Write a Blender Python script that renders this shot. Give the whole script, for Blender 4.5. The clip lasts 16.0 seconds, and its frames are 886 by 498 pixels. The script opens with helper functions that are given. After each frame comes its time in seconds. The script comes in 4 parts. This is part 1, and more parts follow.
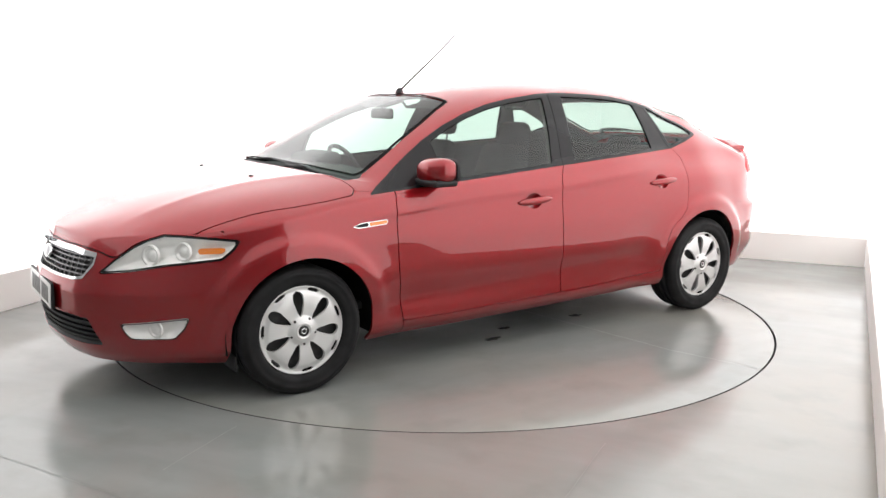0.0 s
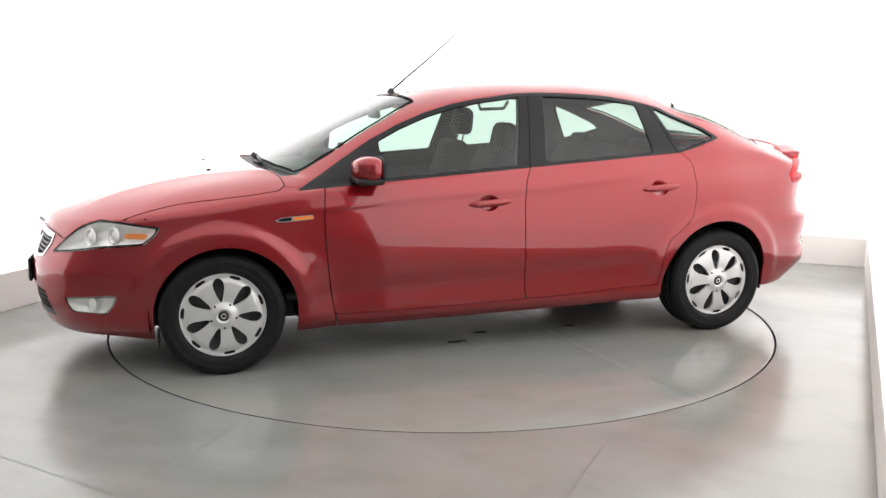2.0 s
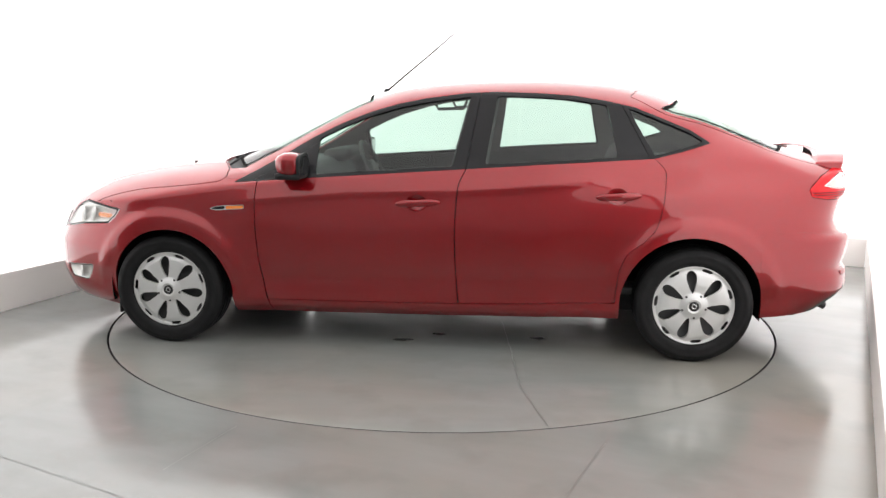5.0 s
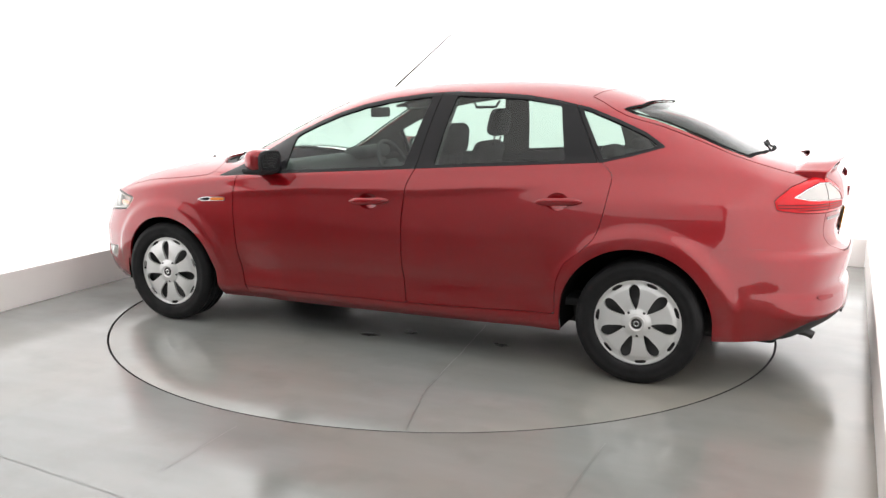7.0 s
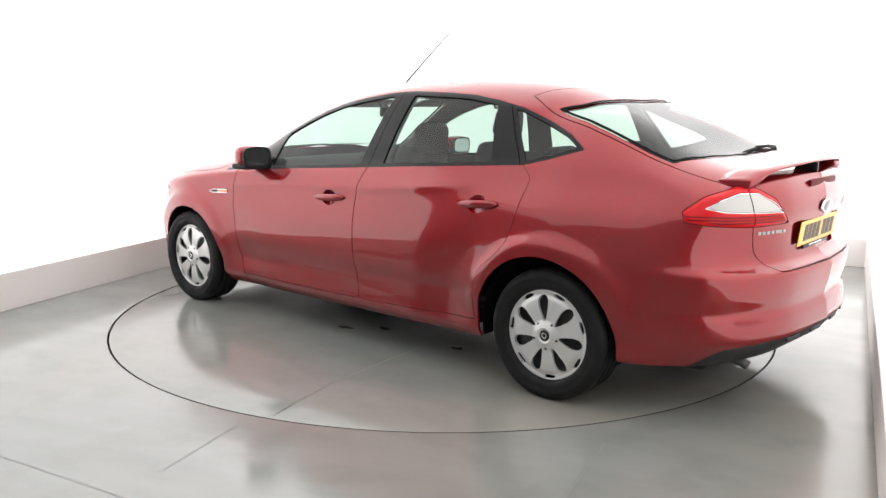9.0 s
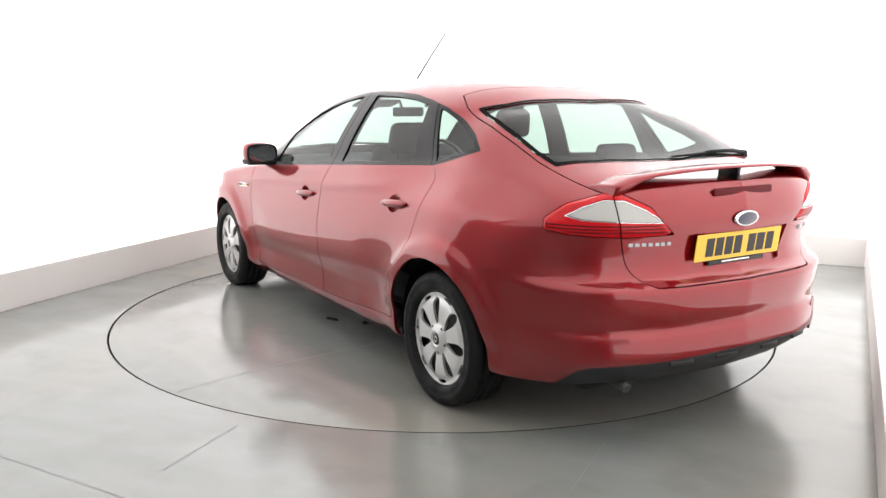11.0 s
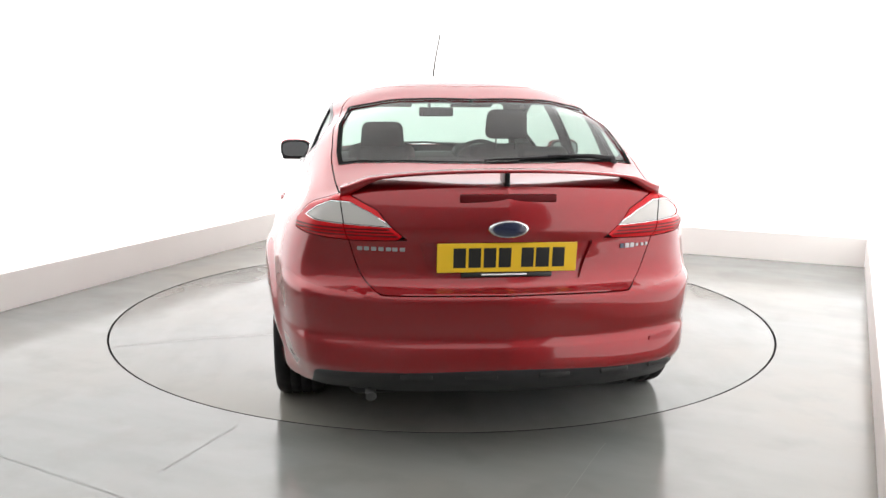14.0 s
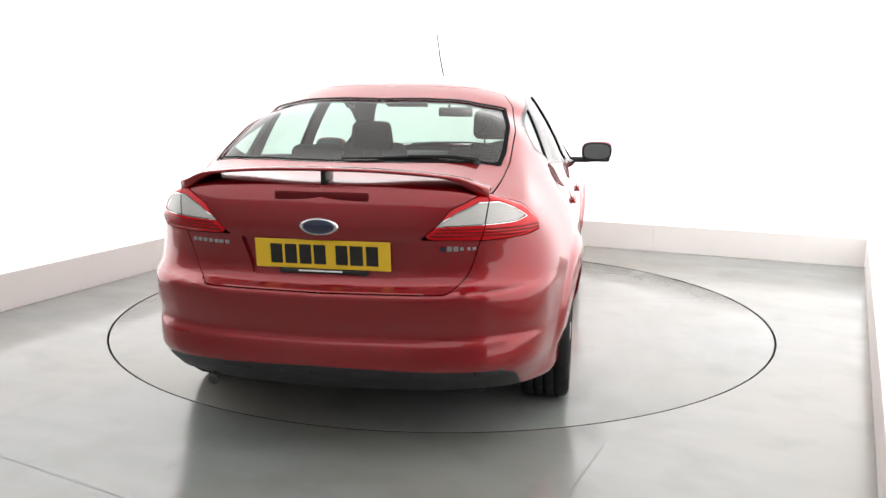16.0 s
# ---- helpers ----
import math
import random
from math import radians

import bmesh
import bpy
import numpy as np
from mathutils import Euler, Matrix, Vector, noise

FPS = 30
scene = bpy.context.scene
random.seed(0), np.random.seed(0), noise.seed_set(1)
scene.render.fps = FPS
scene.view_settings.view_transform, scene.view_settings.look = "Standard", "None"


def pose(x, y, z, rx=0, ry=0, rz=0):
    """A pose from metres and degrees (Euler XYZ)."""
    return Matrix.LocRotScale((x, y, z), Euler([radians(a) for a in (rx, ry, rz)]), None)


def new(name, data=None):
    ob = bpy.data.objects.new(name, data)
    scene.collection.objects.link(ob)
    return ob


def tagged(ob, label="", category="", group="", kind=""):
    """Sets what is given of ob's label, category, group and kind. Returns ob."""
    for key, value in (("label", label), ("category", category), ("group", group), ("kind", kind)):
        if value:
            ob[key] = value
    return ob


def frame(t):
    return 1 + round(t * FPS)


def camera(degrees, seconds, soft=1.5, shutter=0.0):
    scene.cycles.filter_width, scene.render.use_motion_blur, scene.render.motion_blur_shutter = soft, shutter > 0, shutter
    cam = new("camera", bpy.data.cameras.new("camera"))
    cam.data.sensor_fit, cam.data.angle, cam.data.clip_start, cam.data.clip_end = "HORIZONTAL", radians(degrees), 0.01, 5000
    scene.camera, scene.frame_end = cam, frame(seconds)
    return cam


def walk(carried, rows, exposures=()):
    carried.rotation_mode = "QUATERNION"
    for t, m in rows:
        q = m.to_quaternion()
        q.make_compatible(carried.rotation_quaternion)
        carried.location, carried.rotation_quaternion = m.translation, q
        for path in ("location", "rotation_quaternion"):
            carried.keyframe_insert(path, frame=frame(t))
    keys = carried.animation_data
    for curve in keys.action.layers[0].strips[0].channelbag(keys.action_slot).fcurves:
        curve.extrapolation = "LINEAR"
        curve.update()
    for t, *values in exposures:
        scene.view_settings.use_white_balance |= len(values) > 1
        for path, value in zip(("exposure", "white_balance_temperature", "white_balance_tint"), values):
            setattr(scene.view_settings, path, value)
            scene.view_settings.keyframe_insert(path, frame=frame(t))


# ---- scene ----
CLIP = 16.0
cam = camera(56.39, CLIP, soft=1.45)
CAM_POSE = Matrix.Translation((0.0, -5.26, 1.362)) @ pose(0, 0, 0, 79.634, 0, -0.039) @ pose(0, 0, 0, 0, 0, 0.393)
walk(cam, [(0.0, CAM_POSE), (CLIP, CAM_POSE)])
# ---- light: a photo booth with backlit white fabric walls; unseen ceiling glows as added fill ----
world = bpy.data.worlds.new("world")
scene.world = world
world.use_nodes = True
world.node_tree.nodes["Background"].inputs[0].default_value = (0.9, 0.95, 1.0, 1)
world.node_tree.nodes["Background"].inputs[1].default_value = 0.3
scene.view_settings.exposure = 0.5
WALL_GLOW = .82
CEILING_FILL = .66
# ---- materials ----
def material(name, color=(.5, .5, .5), rough=.5, metal=0.0, **more):
    m = bpy.data.materials.new(name)
    m.use_nodes = True
    b = m.node_tree.nodes["Principled BSDF"]
    b.inputs["Base Color"].default_value = (*color, 1)
    b.inputs["Roughness"].default_value = rough
    b.inputs["Metallic"].default_value = metal
    for key, value in more.items():
        b.inputs[key.replace("_", " ")].default_value = value
    return m


def node(m, kind, **inputs):
    n = m.node_tree.nodes.new(kind)
    for key, value in inputs.items():
        n.inputs[key.replace("_", " ")].default_value = value
    return n


def wire(m, a, out, b, inp):
    m.node_tree.links.new(a.outputs[out], b.inputs[inp])


def noise_fac(m, scale, low, high, detail=5.0, lo=.35, hi=.65, stretch=None):
    """A noise mapped to low..high, in metres of the object's space."""
    co = node(m, "ShaderNodeTexCoord")
    n = node(m, "ShaderNodeTexNoise", Scale=scale, Detail=detail)
    if stretch:
        mp = node(m, "ShaderNodeMapping", Scale=stretch)
        wire(m, co, "Object", mp, "Vector")
        wire(m, mp, "Vector", n, "Vector")
    else:
        wire(m, co, "Object", n, "Vector")
    r = node(m, "ShaderNodeMapRange", From_Min=lo, From_Max=hi, To_Min=low, To_Max=high)
    wire(m, n, "Fac", r, "Value")
    return r


def tint(m, fac, a, b):
    """Mix of two colours (or sockets) by a factor node."""
    mix = node(m, "ShaderNodeMix")
    mix.data_type = "RGBA"
    wire(m, fac, "Result", mix, 0)
    for i, c in ((6, a), (7, b)):
        if isinstance(c, tuple):
            mix.inputs[i].default_value = (*c, 1)
        else:
            wire(m, c, 2, mix, i)
    return mix


def relief(m, scale, distance, detail=3.0):
    b = m.node_tree.nodes["Principled BSDF"]
    co = node(m, "ShaderNodeTexCoord")
    n = node(m, "ShaderNodeTexNoise", Scale=scale, Detail=detail)
    wire(m, co, "Object", n, "Vector")
    bp = node(m, "ShaderNodeBump", Strength=1.0, Distance=distance)
    wire(m, n, "Fac", bp, "Height")
    wire(m, bp, "Normal", b, "Normal")


def shader(m):
    return m.node_tree.nodes["Principled BSDF"]


# red metallic lacquer: flakes in the base, a clear coat on top
M_PAINT = material("red metallic paint", (.36, .010, .016), .32, .6, Coat_Weight=1.0, Coat_Roughness=.02, Coat_IOR=1.66, Specular_IOR_Level=0.0)
f = noise_fac(M_PAINT, 900.0, 0.0, 1.0, 2.0)
wire(M_PAINT, tint(M_PAINT, f, (.225, .0040, .0074), (.315, .0058, .0106)), 2, shader(M_PAINT), "Base Color")
f = noise_fac(M_PAINT, 2.2, .012, .04, 4.0)
wire(M_PAINT, f, "Result", shader(M_PAINT), "Coat Roughness")

M_FLOOR = material("grey floor paint", (.30, .315, .30), .2, Specular_IOR_Level=.8)
big = noise_fac(M_FLOOR, .55, 0.0, 1.0, 4.0, .42, .68)
small = noise_fac(M_FLOOR, 3.5, 0.0, .55, 8.0, .5, .72)
streak = noise_fac(M_FLOOR, 1.6, 0.0, 1.0, 6.0, .3, .7, (1.0, 3.5, 1.0))
base = tint(M_FLOOR, streak, (.225, .240, .229), (.265, .277, .266))
warm = tint(M_FLOOR, big, base, (.265, .250, .215))
wire(M_FLOOR, tint(M_FLOOR, small, warm, (.197, .202, .184)), 2, shader(M_FLOOR), "Base Color")
f = noise_fac(M_FLOOR, 2.6, .11, .25, 6.0)
wire(M_FLOOR, f, "Result", shader(M_FLOOR), "Roughness")
relief(M_FLOOR, 6.0, .0005, 4.0)

M_WALL = material("glowing white booth wall", (.86, .86, .86), .55)
f = noise_fac(M_WALL, .8, 0.0, 1.0)
wire(M_WALL, tint(M_WALL, f, (.86, .865, .87), (.83, .835, .84)), 2, shader(M_WALL), "Base Color")
M_SKIRT = material("cream skirting board", (.62, .585, .55), .45)
f = noise_fac(M_SKIRT, 1.5, 0.0, 1.0, 6.0)
wire(M_SKIRT, tint(M_SKIRT, f, (.89, .855, .825), (.92, .89, .86)), 2, shader(M_SKIRT), "Base Color")
# the backlight is an even emission in the wall material itself
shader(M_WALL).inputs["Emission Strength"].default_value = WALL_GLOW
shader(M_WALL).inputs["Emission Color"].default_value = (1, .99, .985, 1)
M_CEIL = material("white ceiling with added glow", (.82, .82, .82), .8)
f = noise_fac(M_CEIL, 1.2, 0.0, 1.0)
wire(M_CEIL, tint(M_CEIL, f, (.76, .76, .76), (.80, .80, .80)), 2, shader(M_CEIL), "Base Color")
# fill light added as emission on the out-of-view ceiling, over the workshop too
shader(M_CEIL).inputs["Emission Strength"].default_value = CEILING_FILL
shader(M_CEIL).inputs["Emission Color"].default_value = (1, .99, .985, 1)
M_BACK = material("grey workshop wall paint", (.47, .47, .47), .6)
f = noise_fac(M_BACK, 1.1, 0.0, 1.0, 4.0)
wire(M_BACK, tint(M_BACK, f, (.44, .442, .445), (.50, .50, .50)), 2, shader(M_BACK), "Base Color")
M_WELL = material("black arch liner felt", (.006, .006, .006), .95, Specular_IOR_Level=.1)
M_PIT = material("dark gap", (.02, .02, .02), .8)
M_JOINT = material("dirty floor joint", (.15, .155, .14), .3)
M_STAIN = material("wet oily stain", (.085, .088, .082), .16)

M_BLACK = material("gloss black trim", (.010, .010, .011), .18, Specular_IOR_Level=.25)
M_DARK = material("black plastic", (.016, .016, .017), .55, Specular_IOR_Level=.3)
relief(M_DARK, 350.0, .0004)
M_GREY = material("grey plastic valance", (.028, .028, .03), .5, Specular_IOR_Level=.3)
relief(M_GREY, 260.0, .0005)
M_TYRE = material("tyre rubber", (.010, .010, .0105), .7, Specular_IOR_Level=.22)
f = noise_fac(M_TYRE, 14.0, .5, .75)
wire(M_TYRE, f, "Result", shader(M_TYRE), "Roughness")
M_RIM = material("silver wheel trim", (.70, .70, .69), .34, .55)
f = noise_fac(M_RIM, 30.0, .28, .42)
wire(M_RIM, f, "Result", shader(M_RIM), "Roughness")
M_CHROME = material("chrome", (.82, .83, .84), .09, 1.0)
M_STEEL = material("dark steel", (.10, .10, .10), .5, .7)
M_CLOTH = material("charcoal seat cloth", (.016, .016, .018), .9)
relief(M_CLOTH, 420.0, .0002)
M_TRIM = material("dark grey interior plastic", (.035, .036, .038), .6)
relief(M_TRIM, 300.0, .0001)
M_ROOFLINE = material("grey roof lining", (.09, .09, .087), .9)
M_RED = material("red lamp plastic", (.60, .006, .012), .12, Specular_IOR_Level=.35)
shader(M_RED).inputs["Subsurface Weight"].default_value = 0.25
shader(M_RED).inputs["Subsurface Radius"].default_value = (.02, .004, .004)
M_REDDARK = material("dark red lamp plastic", (.10, .003, .005), .5, Specular_IOR_Level=.2)
M_REFLEX = material("red reflector plastic", (.26, .006, .010), .2, Specular_IOR_Level=.5)
M_CLEAR = material("ribbed clear lamp plastic", (.60, .59, .56), .25, .1, Coat_Weight=1.0, Coat_Roughness=.03)
M_SILVER = material("lamp reflector", (.97, .97, .95), .42, .4)
M_AMBER = material("amber indicator plastic", (.85, .24, .03), .2, Coat_Weight=1.0)
M_YELLOW = material("yellow number plate", (.82, .52, .015), .35, Coat_Weight=.5)
M_PLATEW = material("white number plate", (.75, .75, .73), .35, Coat_Weight=.5)
M_INK = material("black plate print", (.012, .012, .012), .4)
M_BLUE = material("blue enamel", (.008, .014, .05), .15, Coat_Weight=1.0)
M_MIRROR = material("mirror glass", (.42, .43, .44), .02, 1.0)


def glass(name, color, weight):
    """A thin pane: tinted, with a Fresnel gloss."""
    m = bpy.data.materials.new(name)
    m.use_nodes = True
    nt = m.node_tree
    nt.nodes.remove(nt.nodes["Principled BSDF"])
    t = nt.nodes.new("ShaderNodeBsdfTransparent")
    t.inputs[0].default_value = (*color, 1)
    g = nt.nodes.new("ShaderNodeBsdfGlossy")
    g.inputs["Roughness"].default_value = .015
    g.inputs[0].default_value = (weight, weight, weight, 1)
    lw = nt.nodes.new("ShaderNodeLayerWeight")
    lw.inputs[0].default_value = .5
    pw = nt.nodes.new("ShaderNodeMath")
    pw.operation = "POWER"
    pw.inputs[1].default_value = 5.0
    fr = nt.nodes.new("ShaderNodeMapRange")
    fr.inputs["To Min"].default_value = .042
    fr.inputs["To Max"].default_value = .72
    nt.links.new(lw.outputs["Facing"], pw.inputs[0])
    nt.links.new(pw.outputs[0], fr.inputs["Value"])
    mix = nt.nodes.new("ShaderNodeMixShader")
    nt.links.new(fr.outputs[0], mix.inputs[0])
    nt.links.new(t.outputs[0], mix.inputs[1])
    nt.links.new(g.outputs[0], mix.inputs[2])
    nt.links.new(mix.outputs[0], nt.nodes["Material Output"].inputs[0])
    return m


M_GLASS = glass("green tinted car glass", (.57, .67, .62), 1.0)
M_LENS = glass("clear headlamp lens", (.97, .97, .965), .9)
M_LETTER = material("dull chrome lettering", (.42, .42, .43), .3, .8)
M_MESH = material("grey grille mesh", (.16, .16, .165), .3, .8)
M_SEAL = material("black rubber seal", (.010, .010, .010), .9, Specular_IOR_Level=.05)
rib = node(M_CLEAR, "ShaderNodeTexWave", Scale=75.0, Distortion=.0)
rib.wave_type, rib.bands_direction = "BANDS", "DIAGONAL"
co = node(M_CLEAR, "ShaderNodeTexCoord")
wire(M_CLEAR, co, "Object", rib, "Vector")
bp = node(M_CLEAR, "ShaderNodeBump", Strength=.8, Distance=.002)
wire(M_CLEAR, rib, "Fac", bp, "Height")
wire(M_CLEAR, bp, "Normal", shader(M_CLEAR), "Normal")
# ---- the car's outer skin, as smooth curves in the car's own space (x forward, y to its left, z up) ----
def curve(*points):
    """A smooth interpolating function (monotone cubic) through (a, b) pairs."""
    pts = sorted(points)
    xs = np.array([p[0] for p in pts], float)
    ys = np.array([p[1] for p in pts], float)
    h = np.diff(xs)
    d = np.diff(ys) / h
    m = np.zeros(len(xs))
    m[0], m[-1] = d[0], d[-1]
    for i in range(1, len(xs) - 1):
        if d[i - 1] * d[i] > 0:
            w1, w2 = 2 * h[i] + h[i - 1], h[i] + 2 * h[i - 1]
            m[i] = (w1 + w2) / (w1 / d[i - 1] + w2 / d[i])

    def f(x):
        x = np.clip(np.asarray(x, float), xs[0], xs[-1])
        i = np.clip(np.searchsorted(xs, x) - 1, 0, len(h) - 1)
        t = (x - xs[i]) / h[i]
        return ((1 + 2 * t) * (1 - t) ** 2 * ys[i] + t * (1 - t) ** 2 * h[i] * m[i]
                + t * t * (3 - 2 * t) * ys[i + 1] + t * t * (t - 1) * h[i] * m[i + 1])
    return f


def smooth(a, b, x):
    t = np.clip((np.asarray(x, float) - a) / (b - a), 0, 1)
    return t * t * (3 - 2 * t)


# plan outline at the widest height, from the nose's middle round to the tail's middle
OUT_X = curve((0, 2.375), (.2, 2.358), (.42, 2.305), (.63, 2.20), (.82, 2.06), (1.03, 1.88), (1.24, 1.68), (1.5, 1.42),
              (1.82, 1.1), (2.32, .6), (2.92, 0), (3.52, -.6), (3.92, -1.0), (4.34, -1.42), (4.67, -1.75),
              (4.93, -2.0), (5.16, -2.18), (5.37, -2.285), (5.58, -2.345), (5.93, -2.375))
OUT_Y = curve((0, 0), (.2, .2), (.42, .41), (.63, .585), (.82, .72), (1.03, .825), (1.24, .885), (1.5, .922),
              (1.82, .916), (2.32, .908), (2.92, .908), (3.52, .912), (3.92, .92), (4.34, .935), (4.67, .888),
              (4.93, .833), (5.16, .728), (5.37, .56), (5.58, .35), (5.93, 0))
U_END = 5.93
# inset from that outline by height: nose, flank, tail
IN_NOSE = curve((.15, .14), (.19, .07), (.25, .03), (.35, .0), (.5, .0), (.56, .018), (.63, .045), (.72, .085), (.8, .14))
IN_SIDE = curve((.15, .13), (.19, .088), (.225, .048), (.27, .028), (.33, .028), (.42, .012), (.55, .0), (.66, .002), (.76, .014),
                (.86, .032), (.92, .046), (.98, .068), (1.08, .10))
IN_TAIL = curve((.15, .24), (.24, .14), (.33, .03), (.38, .0), (.46, .008), (.485, .022), (.56, .008), (.64, .0), (.655, .006), (.685, .055),
                (.74, .072), (.83, .06), (.90, .045), (.98, .055), (1.04, .085), (1.09, .12))
LEAN = curve((.70, 0), (.80, .006), (.87, .014), (.92, .030), (.97, .047), (1.02, .060), (1.07, .066))
WAIST = curve((1.2, .80), (.91, .814), (.34, .861), (-.17, .876), (-.56, .907), (-1.19, .98))
HOOD_CREASE = curve((2.2, .46), (1.84, .505), (1.62, .505), (1.35, .535), (1.19, .582))
Z_SHOULDER = curve((2.4, .72), (2.28, .735), (2.1, .755), (1.9, .775), (1.68, .80), (1.42, .838), (1.016, .893), (.576, .932), (.04, .969),
                   (-.575, 1.012), (-1.2, 1.048), (-1.6, 1.06), (-2.0, 1.055), (-2.2, 1.04), (-2.3, 1.035), (-2.4, 1.035))
Z_LOW = curve((2.4, .19), (2.0, .19), (1.7, .17), (1.0, .18), (0, .19), (-1.0, .215), (-1.7, .24), (-2.4, .26))
# the spine along the top
Z_TOP = curve((2.4, .72), (2.29, .748), (2.18, .797), (2.08, .835), (1.96, .879), (1.81, .919), (1.675, .945), (1.5, .973), (1.34, .993),
              (1.22, 1.008), (1.14, 1.023), (1.0, 1.088), (.82, 1.181), (.645, 1.270), (.47, 1.349), (.40, 1.375), (.33, 1.395),
              (.157, 1.435), (-.054, 1.460), (-.3, 1.475), (-.588, 1.480), (-.9, 1.467), (-1.15, 1.434), (-1.36, 1.370),
              (-1.66, 1.246), (-1.92, 1.118), (-1.99, 1.098), (-2.1, 1.074), (-2.2, 1.058), (-2.28, 1.046), (-2.33, 1.038), (-2.4, 1.035))
# upper edge of the side windows
Z_CANT = curve((1.25, .93), (1.016, .955), (.91, 1.0), (.787, 1.065), (.635, 1.15), (.482, 1.222), (.33, 1.282), (.176, 1.328), (.02, 1.36), (-.195, 1.386),
               (-.35, 1.392), (-.6, 1.388), (-.763, 1.376), (-.925, 1.353), (-1.09, 1.318), (-1.256, 1.265), (-1.392, 1.20), (-1.5, 1.15), (-1.7, 1.115), (-2.0, 1.085), (-2.3, 1.078))
Y_CANT = curve((1.25, .80), (1.016, .765), (.787, .70), (.482, .645), (.02, .61), (-.35, .607), (-.76, .622), (-1.09, .648), (-1.392, .69), (-1.6, .70), (-2.0, .62), (-2.3, .30))


def skin_low(u, z):
    """Lower body: place on the outline u at height z."""
    x0, y0 = OUT_X(u), OUT_Y(u)
    e = 1e-3
    tx, ty = OUT_X(u + e) - OUT_X(u - e), OUT_Y(u + e) - OUT_Y(u - e)
    n = np.hypot(tx, ty) + 1e-12
    nx, ny = -ty / n, tx / n
    nx, ny = -nx, -ny
    front = 1 - smooth(.45, 1.35, u)
    back = smooth(4.7, 5.35, u)
    side = 1 - front - back
    inset = front * IN_NOSE(z) + side * IN_SIDE(z) + back * IN_TAIL(z)
    # lips round the wheel openings
    for cx, r, swell in ((1.425, .36, .018), (-1.425, .37, .016)):
        d = np.hypot(x0 - cx, (z - .30)) - r
        inset = inset - swell * (1 - smooth(.05, .115, d)) * side * smooth(.22, .45, z) + .012 * smooth(.05, .22, d) * (1 - smooth(.22, .5, d)) * side * (1 - smooth(.55, .85, z))
    # the haunch leans in over the rear wheel
    inset = inset + LEAN(z) * smooth(-.55, -1.35, x0) * (1 - back)
    # scooped lower doors
    inset = inset + .012 * np.exp(-((z - .40 - .02 * (0.4 - x0)) / .05) ** 2) * smooth(1.05, .8, x0) * smooth(-1.0, -.85, x0) * side
    # crisp waist crease
    zc = WAIST(x0)
    inset = inset - .011 * np.exp(-np.where(z > zc, (z - zc) / .035, (zc - z) / .018)) * smooth(1.2, .8, x0) * smooth(-1.2, -.8, x0) * side
    nx = np.where(u < 1e-6, 1, np.where(u > U_END - 1e-6, -1, nx))
    ny = np.where(u < 1e-6, 0, np.where(u > U_END - 1e-6, 0, ny))
    return np.stack([x0 - nx * inset, np.maximum(y0 - ny * inset, 0) * (u > 1e-6) * (u < U_END - 1e-6), z + 0 * u], -1)


